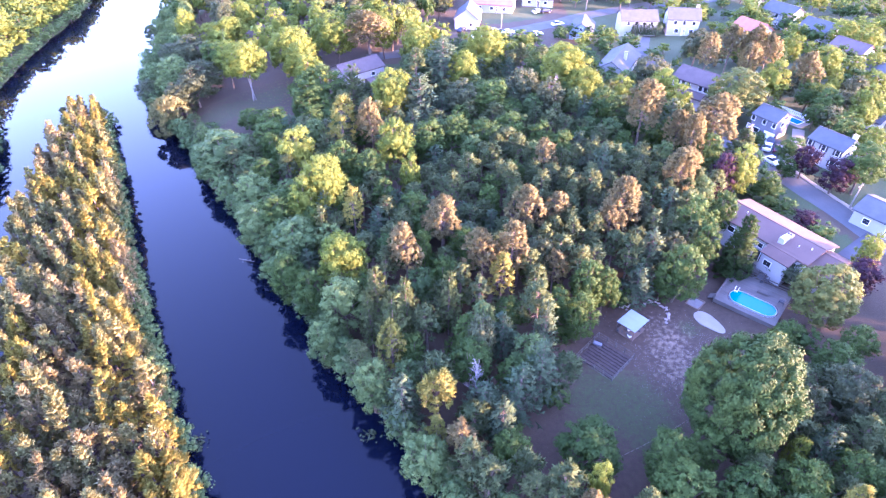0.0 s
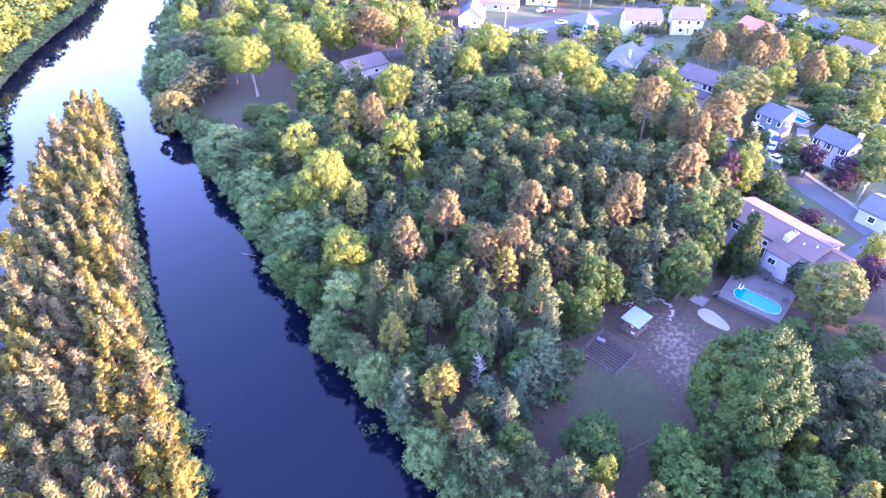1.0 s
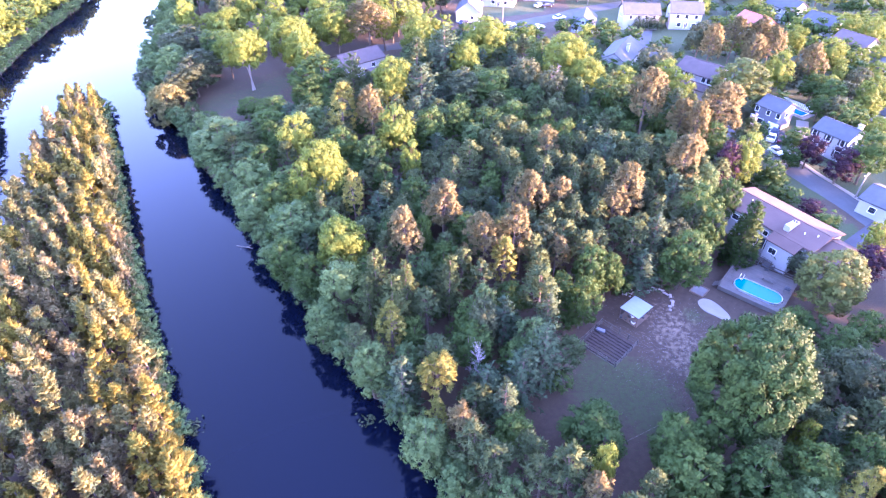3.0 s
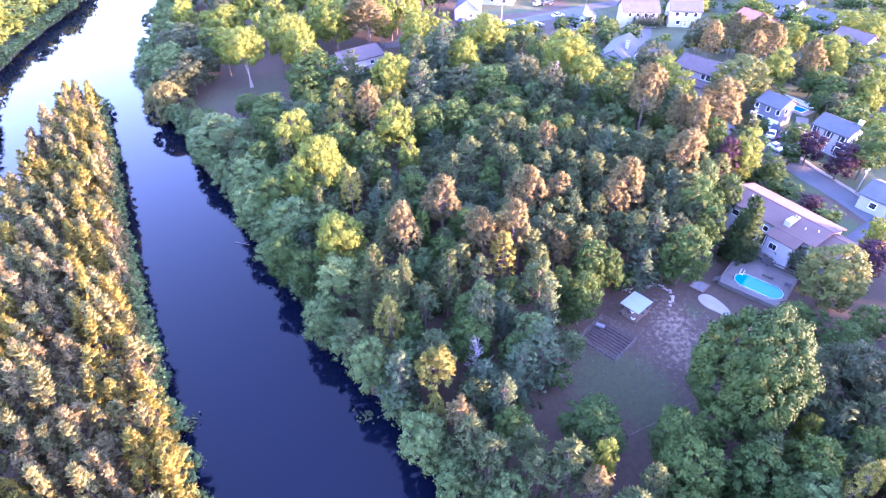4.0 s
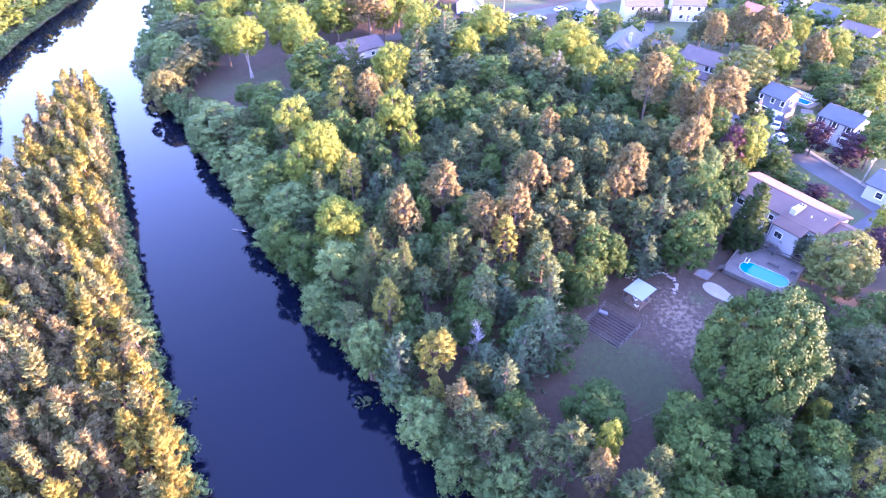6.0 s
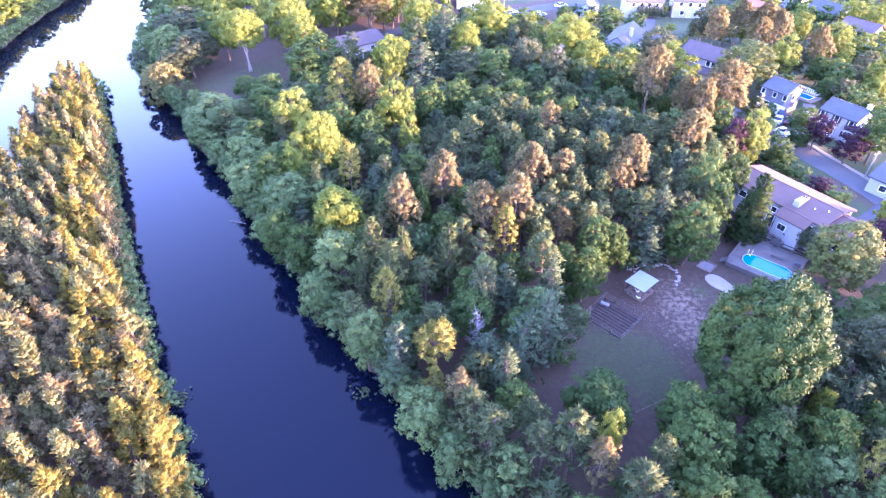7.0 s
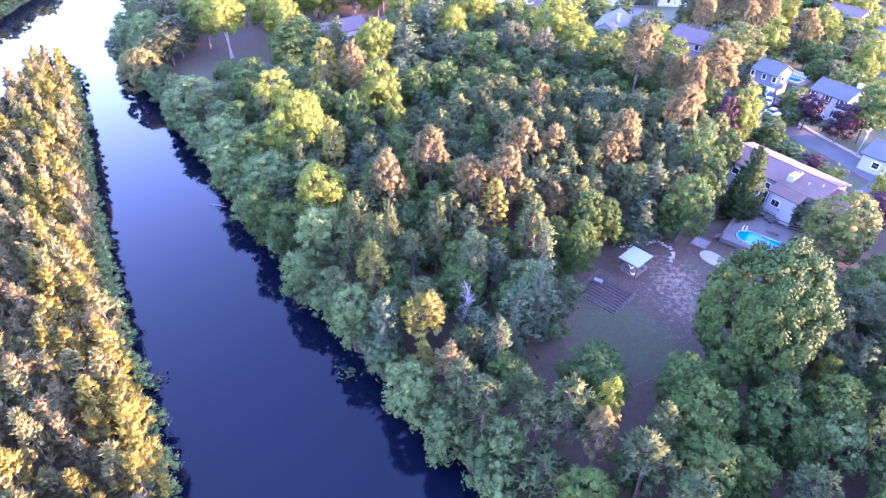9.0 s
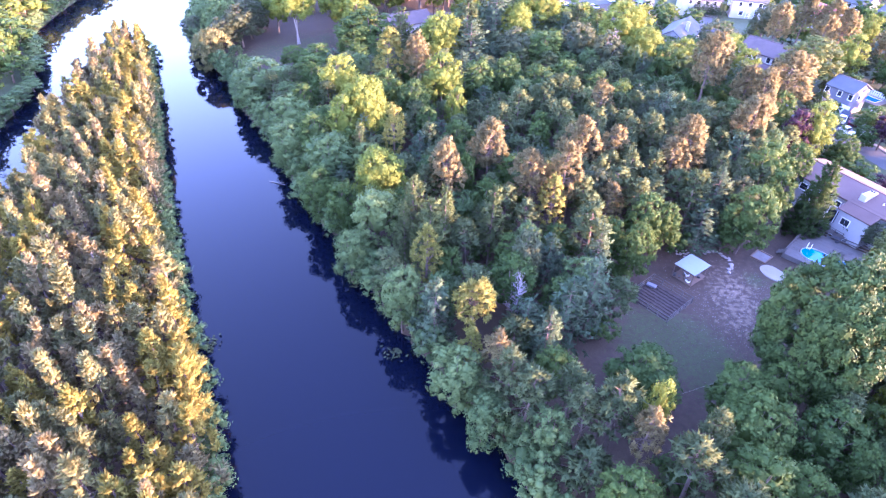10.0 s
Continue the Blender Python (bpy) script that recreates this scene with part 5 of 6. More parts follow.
deck_boards()
for px in (-4.65, -2.3, 0.0, 2.3, 4.65):
    for py in (-4.5, 4.5):
        part("post", boxed((px - 0.06, py - 0.06, -0.2), (px + 0.06, py + 0.06, top + (1.0 if py > 0 or px < -3 else -0.06))), WEATHERED_WOOD, deck)
for px in (-4.65,):
    for py in (-3.0, -1.5, 0.0, 1.5, 3.0):
        part("post", boxed((px - 0.05, py - 0.05, -0.2), (px + 0.05, py + 0.05, top + 1.0)), WEATHERED_WOOD, deck)
for zz in (0.45, 0.95):
    part("rail", boxed((-4.72, -4.55, top + zz - 0.05), (-4.58, 4.55, top + zz + 0.04)), WEATHERED_WOOD, deck)
    part("rail", boxed((-4.55, 4.43, top + zz - 0.05), (4.7, 4.57, top + zz + 0.04)), WEATHERED_WOOD, deck)
part("skirt", boxed((-4.7, -4.62, 0.0), (4.7, -4.56, top - 0.06)), WEATHERED_WOOD, deck)
part("skirt", boxed((-4.78, -4.55, 0.0), (-4.72, 4.55, top - 0.06)), WEATHERED_WOOD, deck)
for k in range(4):
    part("step", boxed((-5.1 - 0.3 * k, -4.3, top - 0.27 - 0.2 * k), (-4.8 - 0.3 * k, -3.0, top - 0.21 - 0.2 * k)), WEATHERED_WOOD, deck)

pool = thing("swimming_pool", deck.matrix_world @ Matrix.Translation((POOL[0], POOL[1], 0)), "oval above-ground pool with bright blue water and pale rim", "pool")


def oval(a, b, z, n=56):
    """A long pool's outline: straight sides and rounded ends."""
    pts = []
    for k in range(n):
        ang = 6.28319 * (k + 0.5) / n
        c, q = math.cos(ang), math.sin(ang)
        pts.append((math.copysign(a - b, c) + b * c, b * q, z))
    return pts


def ring(name, loops, material, parent, label="", closed=False):
    n = len(loops[0])
    verts = [v for some in loops for v in some]
    faces = []
    for i in range(len(loops) - 1 + (1 if closed else 0)):
        p, q = i * n, ((i + 1) % len(loops)) * n
        faces += [(p + k, p + (k + 1) % n, q + (k + 1) % n, q + k) for k in range(n)]
    return sheet(name, verts, faces, material, parent, label)


a, b = POOL[2], POOL[3]
ring("pool_wall", [oval(a + 0.06, b + 0.06, -0.1), oval(a + 0.06, b + 0.06, top + 0.05), oval(a, b, top + 0.05), oval(a, b, -0.1)], POOL_WALL, pool)
ring("rim", [oval(a + 0.07, b + 0.07, top + 0.04), oval(a + 0.07, b + 0.07, top + 0.1), oval(a - 0.05, b - 0.05, top + 0.1), oval(a - 0.05, b - 0.05, top + 0.04)], POOL_WALL, pool, "pale grey coping rim", True)
sheet("pool_water", oval(a, b, top - 0.02), [tuple(range(56))], POOL_WATER, pool, "bright blue clear water")

# ladder, furniture and a grill on the deck
ladder = thing("pool_ladder", deck.matrix_world @ Matrix.Translation((-2.6, -0.15, top)), "white pool ladder at the rim", "ladder")
for sx in (-0.25, 0.25):
    bm = bmesh.new()
    rod(bm, (sx, 0, 0), (sx, -0.1, 0.8), 0.03)
    rod(bm, (sx, -0.1, 0.8), (sx, -0.6, 0.75), 0.03)
    rod(bm, (sx, -0.6, 0.75), (sx, -0.65, -0.6), 0.03)
    part("handrail", bm, WHITE_TRIM, ladder)
for k in range(4):
    part("rung", boxed((-0.25, -0.7, -0.5 + 0.22 * k), (0.25, -0.6, -0.46 + 0.22 * k)), WHITE_TRIM, ladder)
bench = thing("bench", deck.matrix_world @ Matrix.Translation((0.9, 1.6, top)) @ pose(0, 0, 0, 0, 0, 0), "pale wooden bench on the deck", "bench")
for k in range(4):
    part("slat", boxed((-0.9, -0.3 + 0.16 * k, 0.42), (0.9, -0.17 + 0.16 * k, 0.46)), WEATHERED_WOOD, bench)
for sx in (-0.75, 0.75):
    part("leg", boxed((sx - 0.05, -0.25, 0), (sx + 0.05, 0.25, 0.42)), WEATHERED_WOOD, bench)
table = thing("patio_table", deck.matrix_world @ Matrix.Translation((-0.6, 5.4, top * 0.3)), "dark round patio table below the house wall", "table")
part("tabletop", rod(bmesh.new(), (0, 0, 0.7), (0, 0, 0.74), 0.65, 0.65, 20), DARK_PLASTIC, table)
part("pedestal", rod(bmesh.new(), (0, 0, 0), (0, 0, 0.7), 0.05, 0.05), DARK_PLASTIC, table)
part("foot", rod(bmesh.new(), (0, 0, 0), (0, 0, 0.04), 0.32, 0.28, 14), DARK_PLASTIC, table)


def patio_chair():
    c = thing("patio_chair", Matrix.Identity(4), "dark patio chair by the table", "chair", "chairs round the patio table")
    part("seat", boxed((-0.25, -0.25, 0.4), (0.25, 0.25, 0.45), 0.02), DARK_PLASTIC, c)
    part("backrest", boxed((-0.25, 0.22, 0.45), (0.25, 0.27, 0.95), 0.02), DARK_PLASTIC, c)
    for sx in (-0.22, 0.22):
        for sy in (-0.22, 0.22):
            part("leg", rod(bmesh.new(), (sx, sy, 0), (sx, sy, 0.4), 0.018), DARK_PLASTIC, c)
    return c


chair = patio_chair()
for k in range(4):
    ang = 90 * k + 20
    where = table.matrix_world @ pose(1.0 * math.cos(radians(ang)), 1.0 * math.sin(radians(ang)), 0, 0, 0, ang - 90)
    if k == 0:
        chair.matrix_world = where
    else:
        copy_thing(chair, where)
grill = thing("grill", deck.matrix_world @ Matrix.Translation((3.9, 0.9, top)), "black barbecue grill on the deck edge", "grill")
part("body", boxed((-0.45, -0.3, 0.55), (0.45, 0.3, 0.85), 0.05), DARK_PLASTIC, grill)
part("lid", boxed((-0.43, -0.28, 0.86), (0.43, 0.28, 1.1), 0.1), DARK_PLASTIC, grill)
for sx in (-0.38, 0.38):
    for sy in (-0.24, 0.24):
        part("leg", boxed((sx - 0.025, sy - 0.025, 0), (sx + 0.025, sy + 0.025, 0.55)), DARK_PLASTIC, grill)

# walkway deck under the house wall
walkway = thing("balcony", pose(52.6, 76.3, 3.0, 0, 0, HOUSE[2]), "grey wooden balcony walkway along the house wall", "balcony")
for k in range(8):
    part("board", boxed((-4.2, -0.9 + 0.24 * k, 0.55), (3.6, -0.69 + 0.24 * k, 0.6)), WEATHERED_WOOD, walkway)
for k in range(7):
    part("post", boxed((-4.1 + 1.27 * k - 0.05, -0.95, -0.2), (-4.1 + 1.27 * k + 0.05, -0.85, 1.55)), WEATHERED_WOOD, walkway)
for zz in (0.95, 1.25, 1.52):
    part("rail", boxed((-4.2, -0.94, zz - 0.05), (3.6, -0.86, zz)), WEATHERED_WOOD, walkway)

# canopy shelter
shelter = thing("canopy_shelter", pose(28.65, 61.6, gz(28.65, 61.6), 0, 0, 43), "open shelter with a flat pale blue-white roof sheet", "shelter")
bm = bmesh.new()
NX = 8
rows = []
for i in range(NX + 1):
    x = -1.95 + 3.9 * i / NX
    rows.append([bm.verts.new((x, y, 2.05 + 0.05 * (1 - abs(y) / 1.7) + 0.02 * math.sin(i * 2.1))) for y in (-1.6, -0.8, 0, 0.8, 1.6)])
for i in range(NX):
    for k in range(4):
        bm.faces.new((rows[i][k], rows[i + 1][k], rows[i + 1][k + 1], rows[i][k + 1]))
bmesh.ops.solidify(bm, geom=bm.faces[:], thickness=0.05)
part("roof", bm, CANVAS, shelter)
for sx in (-1.85, 0.0, 1.85):
    part("beam", boxed((sx - 0.05, -1.55, 1.88), (sx + 0.05, 1.55, 2.0)), BROWN_WOOD, shelter)
for sx in (-1.85, 1.85):
    for sy in (-1.45, 1.45):
        part("post", boxed((sx - 0.06, sy - 0.06, -0.1), (sx + 0.06, sy + 0.06, 1.98)), BROWN_WOOD, shelter)
part("floor", boxed((-1.85, -1.5, -0.05), (1.85, 1.5, 0.08)), BROWN_WOOD, shelter)
rng_yard = np.random.default_rng(3)
for k in range(9):
    bx, by = rng_yard.uniform(-1.6, 1.6), rng_yard.uniform(-1.3, 1.3)
    c = thing("crate", shelter.matrix_world @ pose(bx, by, 0.085, 0, 0, rng_yard.uniform(0, 90)), "small worn crate stored under the shelter", "crate", "crates under the shelter")
    w = rng_yard.uniform(0.2, 0.35)
    part("body", boxed((-w, -w * 0.7, 0), (w, w * 0.7, w * 1.1), 0.02), (WHITE_TRIM, BROWN_WOOD, DARK_PLASTIC)[k % 3], c)
    part("lid", boxed((-w - 0.02, -w * 0.7 - 0.02, w * 1.1), (w + 0.02, w * 0.7 + 0.02, w * 1.1 + 0.04), 0.01), WEATHERED_WOOD, c)

# fenced kitchen garden with ridged soil
garden = thing("garden_bed", pose(23.5, 55.9, gz(23.5, 55.9), 0, 0, -44), "fenced kitchen garden with bare ridged soil", "garden")
for k in range(9):
    y = -2.5 + 0.6 * k
    bm = bmesh.new()
    prof = [(-0.27, 0.0), (-0.12, 0.2), (0.12, 0.2), (0.27, 0.0)]
    cols = []
    for i in range(15):
        x = -2.7 + 5.4 * i / 14
        cols.append([bm.verts.new((x, y + p + 0.03 * math.sin(i * 1.9 + k), -0.05 + q + (0.04 * math.sin(i * 2.7 + 2 * k) if q else 0))) for p, q in prof])
    for i in range(14):
        for j in range(3):
            bm.faces.new((cols[i][j], cols[i + 1][j], cols[i + 1][j + 1], cols[i][j + 1]))
    part("soil_ridge", bm, SOIL, garden)
part("soil", boxed((-2.9, -2.85, -0.3), (2.9, 2.85, -0.01)), SOIL, garden)
corners = [(-3.0, -2.95), (3.0, -2.95), (3.0, 2.95), (-3.0, 2.95)]
for (x0, y0), (x1, y1) in zip(corners, corners[1:] + corners[:1]):
    n = 4
    for k in range(n):
        px, py = x0 + (x1 - x0) * k / n, y0 + (y1 - y0) * k / n
        part("post", boxed((px - 0.05, py - 0.05, -0.2), (px + 0.05, py + 0.05, 1.05)), WEATHERED_WOOD, garden)
    for zz in (0.15, 0.55, 1.0):
        part("rail", rod(bmesh.new(), (x0, y0, zz), (x1, y1, zz), 0.03, 0.03, 5), WEATHERED_WOOD, garden)
barrow = thing("wheelbarrow", pose(23.0, 58.4, gz(23, 58.4), 0, 0, -30), "grey-blue wheelbarrow standing in the garden", "wheelbarrow")
bm = boxed((-0.75, -0.35, 0.35), (0.55, 0.35, 0.65), 0.08)
part("tray", bm, GREY_SIDING, barrow)
part("wheel", rod(bmesh.new(), (0.75, -0.06, 0.2), (0.75, 0.06, 0.2), 0.2, 0.2, 14), TYRE, barrow)
for sy in (-0.25, 0.25):
    part("handle", rod(bmesh.new(), (0.7, sy * 0.4, 0.22), (-1.2, sy, 0.6), 0.025), BROWN_WOOD, barrow)
    part("leg", rod(bmesh.new(), (-0.5, sy, 0), (-0.45, sy, 0.4), 0.02), STEEL, barrow)

# sandbox frame
sandbox = thing("sandbox", pose(40.6, 67.7, gz(40.6, 67.7), 0, 0, 46), "square wooden sandbox frame with grey sand", "sandbox")
for lo, hi in (((-1.3, -1.15, 0), (1.3, -1.0, 0.3)), ((-1.3, 1.0, 0), (1.3, 1.15, 0.3)), ((-1.3, -1.0, 0), (-1.15, 1.0, 0.3)), ((1.15, -1.0, 0), (1.3, 1.0, 0.3))):
    part("side_board", boxed(lo, hi, 0.02), BROWN_WOOD, sandbox)
SAND = surface("pale_sand", (0.085, 0.078, 0.072), (0.15, 0.14, 0.13), 1.5, 0.95, 0.5, 8)
part("sand", boxed((-1.14, -0.99, -0.05), (1.14, 0.99, 0.16)), SAND, sandbox)
# rounded concrete pad beside the deck
bm = bmesh.new()
edge = []
for k in range(22):
    ang = 6.28319 * k / 22
    r = 1 + 0.12 * math.sin(2 * ang + 0.6) + 0.09 * math.sin(3 * ang + 1.1)
    edge.append(bm.verts.new((2.5 * r * math.cos(ang), 1.5 * r * math.sin(ang), 0.1)))
f = bm.faces.new(edge)
ext_geo = bmesh.ops.extrude_face_region(bm, geom=[f])
for v in ext_geo["geom"]:
    if isinstance(v, bmesh.types.BMVert):
        v.co.z -= 0.3
bmesh.ops.recalc_face_normals(bm, faces=bm.faces)
pad = part("concrete_pad", bm, CONCRETE)
pad.matrix_world = pose(41.5, 63.7, gz(41.5, 63.7), 0, 0, -62)
tagged(pad, "rounded pale concrete pad beside the deck", "pad")


def boulder(seed, size):
    rng = np.random.default_rng(seed)
    bm = bmesh.new()
    bmesh.ops.create_icosphere(bm, subdivisions=2, radius=1)
    for v in bm.verts:
        v.co *= 1 + 0.22 * noise.noise(v.co * 1.3 + Vector((seed, 0, 0)))
        v.co.x *= size
        v.co.y *= size * 0.8
        v.co.z = v.co.z * size * 0.6 + size * 0.3
    return bm


shapes = []
for k in range(5):
    me = bpy.data.meshes.new("stone")
    s = boulder(k + 1, 0.26)
    s.to_mesh(me)
    s.free()
    me.materials.append(STONE)
    shapes.append(me)


def stone(x, y, scale):
    ob = new("stone", shapes[int(rng_yard.integers(5))])
    ob.matrix_world = pose(x, y, gz(x, y), 0, 0, rng_yard.uniform(0, 360)) @ Matrix.Diagonal((scale, scale, scale, 1))
    tagged(ob, "pale rounded field stone on the bare ground", "stone", "stones of the fire ring")


for k in range(24):
    ang = radians(-60 + 190 * k / 23)
    stone(33.6 + 1.9 * math.cos(ang) + rng_yard.normal() * 0.15, 65.6 + 2.3 * math.sin(ang) + rng_yard.normal() * 0.15, rng_yard.uniform(0.6, 1.3))
for k in range(20):
    stone(29.0 + rng_yard.normal() * 0.9, 67.0 + rng_yard.normal() * 0.6, rng_yard.uniform(0.4, 1.1))
rope = thing("boundary_rope", pose(0, 0, 0), "thin pale rope with small markers across the yard", "rope")
ends = [Vector((21.2, 39.2, gz(21.2, 39.2))), Vector((31.5, 44.6, gz(31.5, 44.6)))]
for e in ends:
    part("stake", boxed(e - Vector((0.04, 0.04, 0.2)), e + Vector((0.04, 0.04, 0.9))), BROWN_WOOD, rope)
bm = bmesh.new()
loops = []
for k in range(13):
    f = k / 12
    p = ends[0].lerp(ends[1], f) + Vector((0, 0, 0.85 - 0.35 * 4 * f * (1 - f)))
    loops.append([bm.verts.new(p + Vector(o)) for o in ((0.009, -0.009, 0), (-0.009, 0.009, 0), (0, 0, 0.014))])
for u, w in zip(loops, loops[1:]):
    for k in range(3):
        bm.faces.new((u[k], u[(k + 1) % 3], w[(k + 1) % 3], w[k]))
part("line", bm, CONCRETE, rope)
for k in range(1, 12):
    f = k / 12
    p = ends[0].lerp(ends[1], f) + Vector((0, 0, 0.85 - 0.35 * 4 * f * (1 - f)))
    part("marker", boxed(p - Vector((0.03, 0.015, 0.1)), p + Vector((0.03, 0.015, 0.0))), CONCRETE, rope)


# second garden pool behind the grey house
pool2 = thing("swimming_pool", pose(85.0, 131.2, gz(85, 131.2), 0, 0, -57), "rectangular blue garden pool with a pale deck", "pool")
part("surround", boxed((-3.2, -2.6, -0.2), (3.6, 2.8, 0.12), 0.02), CONCRETE, pool2)
part("pool_water", boxed((-2.1, -1.3, 0.1), (2.1, 1.3, 0.14)), POOL_WATER, pool2, "bright blue clear water")
for lo, hi in (((-2.3, -1.5, 0.1), (2.3, -1.3, 0.2)), ((-2.3, 1.3, 0.1), (2.3, 1.5, 0.2)), ((-2.3, -1.3, 0.1), (-2.1, 1.3, 0.2)), ((2.1, -1.3, 0.1), (2.3, 1.3, 0.2))):
    part("coping", boxed(lo, hi), WHITE_TRIM, pool2)
fence = thing("fence", pose(86.2, 134.2, gz(86, 134), 0, 0, -57), "white picket fence behind the garden pool", "fence")
for k in range(17):
    part("picket", boxed((-4 + 0.5 * k, -0.03, 0), (-3.7 + 0.5 * k, 0.03, 1.3)), WHITE_TRIM, fence)
for zz in (0.35, 1.0):
    part("rail", boxed((-4, 0.03, zz), (4.4, 0.08, zz + 0.1)), WHITE_TRIM, fence)


# ---- vehicles ----
def car(x, y, turn, paint_of, label, length=4.5, z=None):
    """A saloon car: sills, bonnet, cabin with glass, wheels, lamps."""
    c = thing("car", pose(x, y, (gz(x, y) if z is None else z) + 0.12, 0, 0, turn), label, "car")
    a, w = length / 2, 0.88
    bm = bmesh.new()
    side = [(-a, 0.3), (-a, 0.75), (-a + 0.15, 0.9), (-a * 0.45, 0.95), (a * 0.35, 0.92), (a - 0.2, 0.78), (a, 0.62), (a, 0.3)]
    rows = [[bm.verts.new((px, s * (w if 0 < i < 7 else w - 0.05), pz)) for i, (px, pz) in enumerate(side)] for s in (-1, 1)]
    bm.faces.new(rows[0])
    bm.faces.new(rows[1][::-1])
    for i in range(len(side)):
        j = (i + 1) % len(side)
        bm.faces.new((rows[0][i], rows[1][i], rows[1][j], rows[0][j]))
    bmesh.ops.recalc_face_normals(bm, faces=bm.faces)
    bmesh.ops.bevel(bm, geom=bm.edges[:], offset=0.05, segments=2, affect='EDGES')
    part("body", bm, paint_of, c)
    bm = bmesh.new()
    lo = [(-a * 0.72, 0.9), (a * 0.42, 0.9)]
    hi = [(-a * 0.5, 1.4), (a * 0.12, 1.42)]
    v = [bm.verts.new((px, s * ww, pz)) for (pts, ww) in ((lo, 0.8), (hi, 0.62)) for px, pz in pts for s in (-1, 1)]
    for f in ((0, 1, 3, 2), (4, 6, 7, 5), (0, 4, 5, 1), (2, 3, 7, 6), (0, 2, 6, 4), (1, 5, 7, 3)):
        bm.faces.new([v[i] for i in f])
    bmesh.ops.recalc_face_normals(bm, faces=bm.faces)
    part("cabin_glass", bm, GLASS, c)
    part("roof", boxed((-a * 0.5, -0.64, 1.38), (a * 0.13, 0.64, 1.46), 0.03), paint_of, c)
    for px in (-a * 0.6, a * 0.6):
        for s in (-1, 1):
            wheel = part("wheel", rod(bmesh.new(), (px, s * 0.72, 0.2), (px, s * 0.92, 0.2), 0.32, 0.32, 16), TYRE, c)
            part("rim", rod(bmesh.new(), (px, s * 0.90, 0.2), (px, s * 0.935, 0.2), 0.19, 0.19, 12), STEEL, wheel)
    for s in (-1, 1):
        part("headlight", boxed((a - 0.1, s * 0.65 - 0.14, 0.6), (a + 0.01, s * 0.65 + 0.14, 0.72), 0.02), WHITE_TRIM, c)
        part("tail_light", boxed((-a - 0.01, s * 0.65 - 0.12, 0.66), (-a + 0.1, s * 0.65 + 0.12, 0.8), 0.02), CAR_RED, c)
    return c


car(72.4, 116.6, 58, CAR_WHITE, "white saloon car parked on the dark driveway", 4.0)
car(74.7, 119.9, 58, CAR_DARK, "dark car parked before the garage", 3.8)
car(74.4, 115.6, 58, CAR_RED, "dark red car parked on the driveway", 3.8)
car(70.6, 110.2, -62, CAR_WHITE, "white car parked at the kerb of the street", 3.2)
car(37.0, 203.2, 24, CAR_WHITE, "white car driving lane of the far street, standing")
car(19.3, 194.2, 26, CAR_WHITE, "white car parked along the far street")
car(12.6, 191.3, 20, CAR_SILVER, "silver car parked along the far street")
car(9.0, 190.5, 20, CAR_WHITE, "white car parked near the gabled house")
car(15.0, 195.8, 24, CAR_DARK, "dark car parked beside the far street")
car(3.8, 197.0, 60, CAR_DARK, "dark blue car parked before the gabled house")
car(32.0, 217.6, 20, CAR_SILVER, "grey car parked on the far driveway")
car(34.6, 217.9, 20, CAR_DARK, "dark car parked on the far driveway")
car(28.6, 193.0, 26, CAR_WHITE, "white car parked by the far kerb")
car(26.0, 191.0, 26, CAR_DARK, "dark car parked by the far kerb")


# ---- street furniture and small things ----
def utility_pole(x, y, h, label, lamp=True):
    p = thing("utility_pole", pose(x, y, gz(x, y), 0, 0, -57), label, "utility pole")
    part("pole", rod(bmesh.new(), (0, 0, -0.3), (0, 0, h), 0.17, 0.11, 10), PALE_BARK, p)
    part("crossarm", boxed((-0.06, -0.9, h - 0.7), (0.06, 0.9, h - 0.56)), BROWN_WOOD, p)
    for s in (-0.8, 0.0, 0.8):
        part("insulator", rod(bmesh.new(), (0, s, h - 0.56), (0, s, h - 0.34), 0.05, 0.03, 7), WHITE_TRIM, p)
    if lamp:
        part("transformer", rod(bmesh.new(), (0.35, 0, h - 1.9), (0.35, 0, h - 1.0), 0.24, 0.24, 12), STEEL, p)
        part("lamp_arm", rod(bmesh.new(), (0, 0, h - 2.0), (0.2, -1.2, h - 1.7), 0.03), STEEL, p)
        part("lamp_head", boxed((0.1, -1.6, h - 1.78), (0.32, -1.1, h - 1.64), 0.03), WHITE_TRIM, p)
    return p


utility_pole(66.6, 115.8, 7.2, "pale wooden utility pole with a transformer by the street")
utility_pole(78.6, 93.2, 5.6, "pale wooden utility pole beside the street", False)
for px, py in ((17.0, 196.8), (50.0, 221.0), (105.0, 205.0)):
    utility_pole(px, py, 8.0, "far wooden utility pole along the street", False)


def reeds(x, y, seed, label, spread=1.1, count=46):
    """Pale water plants that stand a little out of the water."""
    rng = np.random.default_rng(seed)
    n = count
    at = np.c_[rng.normal(size=n) * spread, rng.normal(size=n) * spread, 0.03 + 0.25 * rng.random(n)]
    base = thing("water_plant", pose(x, y, 0.0), label, "water plant")
    tilt = rng.normal(size=(n, 3)) * 0.4 + np.array([0, 0, 1])
    for k in range(n):
        leaves("leaf", at[k:k + 1], tilt[k:k + 1], np.array([0.16 + 0.16 * rng.random()]), LEAF["grey"], base, rng)
        if k % 2 == 0:
            part("stem", rod(bmesh.new(), (at[k][0] * 0.8, at[k][1] * 0.8, -0.5), at[k], 0.015, 0.01, 4), LEAF["grey"], base)


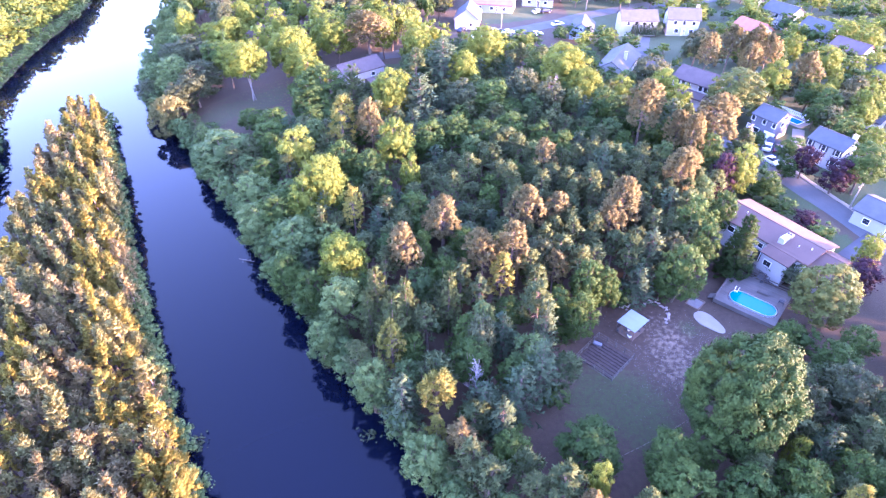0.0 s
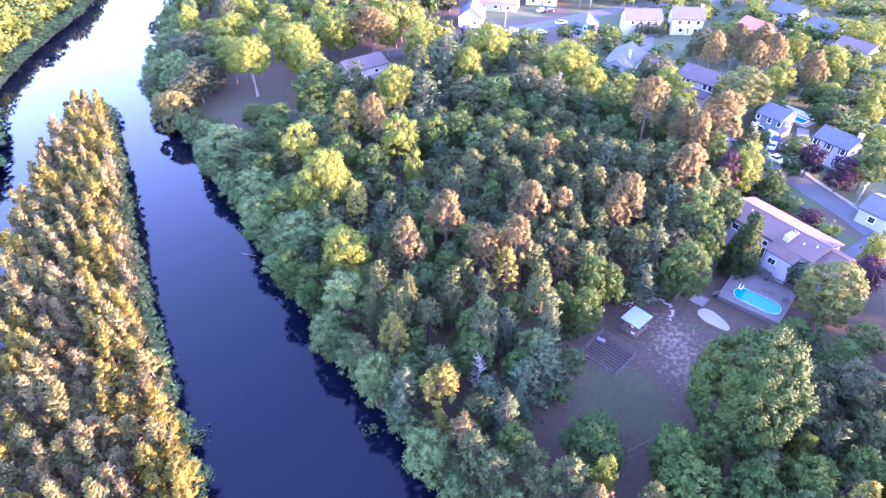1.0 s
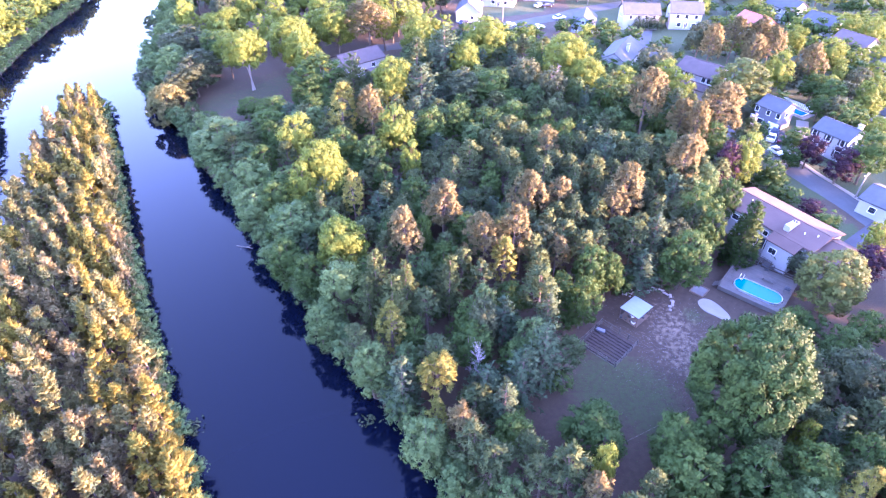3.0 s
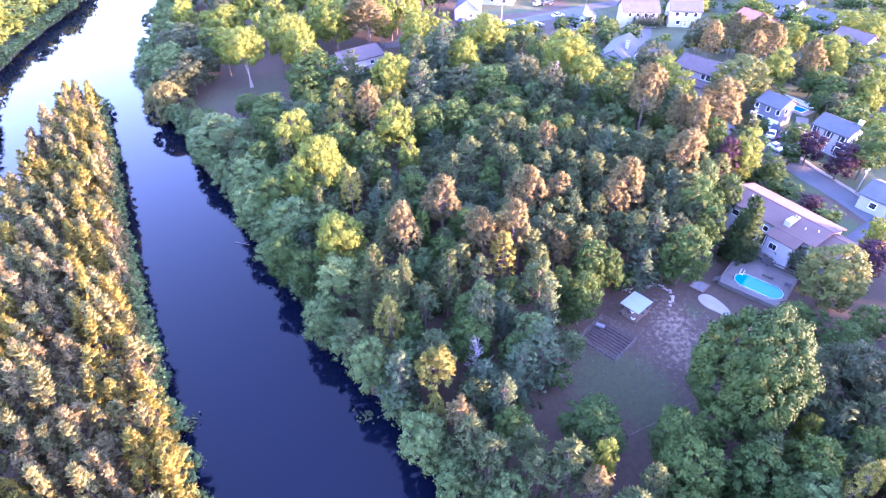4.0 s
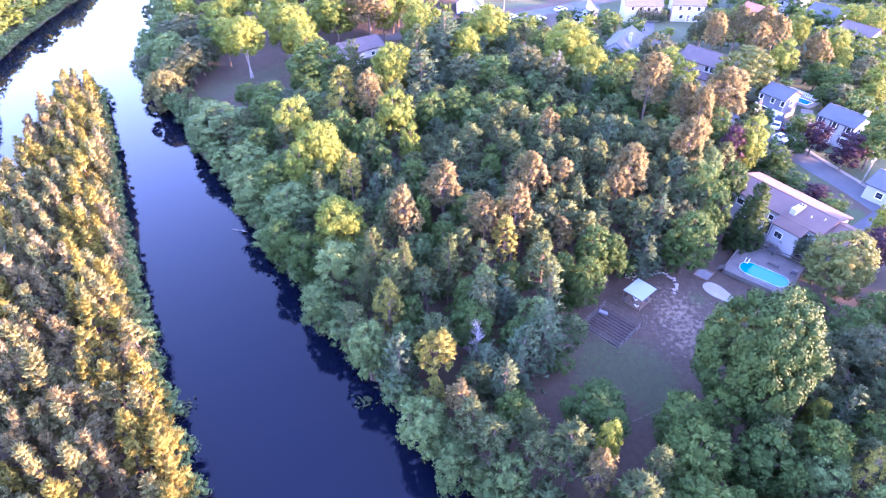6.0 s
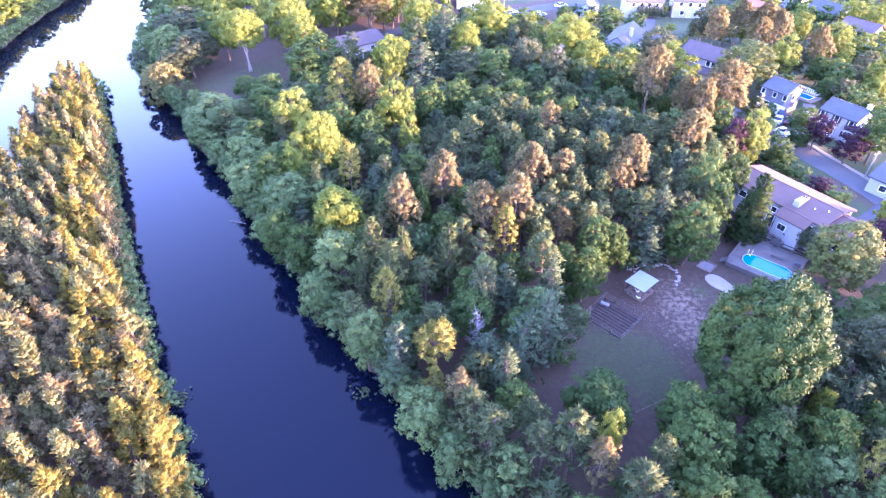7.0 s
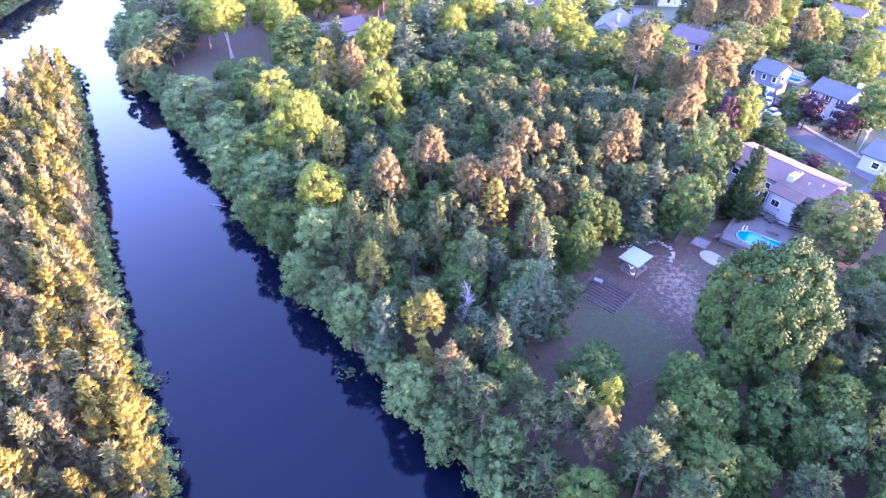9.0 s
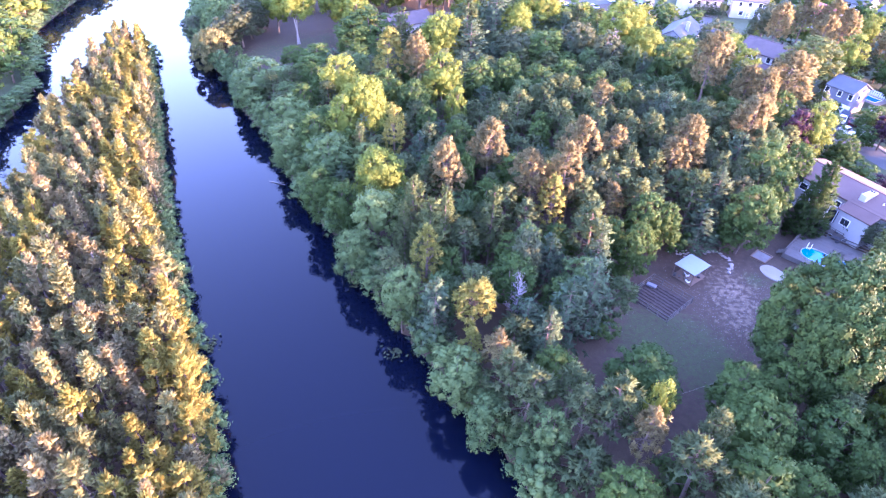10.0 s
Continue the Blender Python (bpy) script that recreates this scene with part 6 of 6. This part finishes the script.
reeds(-10.0, 44.4, 1, "pale floating plants near the river bank", 0.7)
reeds(-33.0, 42.7, 2, "pale drooping branches over the water by the island", 0.75)
reeds(-17.4, 55.7, 3, "pale drifted plants at the bank", 0.3, 14)
drift = thing("driftwood", pose(-37.3, 80.5, 0.05, 0, 0, -20), "pale drifting branch in the dark water", "branch")
bm = bmesh.new()
rod(bm, (-1.6, 0, 0), (1.6, 0.3, 0.08), 0.09, 0.04)
part("stem", bm, PALE_BARK, drift)
part("twig", rod(bmesh.new(), (0.2, 0.1, 0.05), (0.9, 0.9, 0.12), 0.04, 0.02, 5), PALE_BARK, drift)
part("twig", rod(bmesh.new(), (-0.6, 0.0, 0.05), (-0.2, -0.8, 0.1), 0.04, 0.02, 5), PALE_BARK, drift)


# ---- grass tufts and fallen twigs of the yard ----
def tufts(name, area, count, size, leaf, label, seed, centre=None, spread=6.0):
    rng = np.random.default_rng(seed)
    if centre is None:
        xs, ys = [p[0] for p in area], [p[1] for p in area]
        x, y = rng.uniform(min(xs), max(xs), count * 4), rng.uniform(min(ys), max(ys), count * 4)
    else:
        x, y = centre[0] + rng.normal(size=count * 4) * spread, centre[1] + rng.normal(size=count * 4) * spread
    ok = inside(area, x, y)
    for cx, cy, cr in ((23.5, 55.9, 4.2), (50.2, 68.6, 6.6), (28.65, 61.6, 2.6), (57, 81, 8), (41.9, 63.7, 2.7), (40.6, 67.7, 1.7)):
        ok &= np.hypot(x - cx, y - cy) > cr
    x, y = x[ok][:count], y[ok][:count]
    at = np.c_[x, y, ground_z(x, y) + 0.05]
    ob = leaves(name, at, rng.normal(size=(len(x), 3)) * 0.45 + np.array([0, 0, 1.0]), size * (0.5 + rng.random(len(x))), leaf, None, rng, 0.7, 0.1)
    tagged(ob, label, "grass", kind="stuff")


tufts("grass_tufts", YARD, 9000, 0.03, LEAF["oak"], "short green grass tufts on the worn yard", 71, (23, 47.5), 4.5)
tufts("grass_patch", YARD, 3500, 0.055, LEAF["grey"], "thin grass tufts beside the sandy patch", 72, (29, 46), 5.0)
tufts("fallen_leaves", YARD, 2600, 0.03, LEAF["grey"], "fallen leaves scattered over the bare yard", 73)
tufts("pale_gravel", YARD, 3400, 0.035, GRAVEL, "pale gravel scattered over the sandy patch", 74, (34, 56), 5.5)


CLEARING = [(-68, 120), (-68, 136), (-60, 146), (-44, 158), (-36, 148), (-36, 126), (-46, 114), (-58, 114)]
tufts("meadow_grass", CLEARING, 12000, 0.055, LEAF["oak"], "rough dull grass of the clearing by the river", 75)
tufts("meadow_weeds", CLEARING, 6000, 0.05, LEAF["brown"], "low green weeds of the clearing by the river", 76)


# row of clipped conifers before the pale house
for k in range(8):
    f = k / 7
    tree("spruce", 59.9 + 8.8 * f, 191.6 + 0.1 * f, 4.2 + 0.4 * math.sin(k * 2.3), 0.95)


# the models that the trees were copied from
for model in {id(m[0]): m[0] for _, _, models in KINDS.values() for m in models}.values():
    for ob in list(model.children_recursive) + [model]:
        bpy.data.objects.remove(ob)
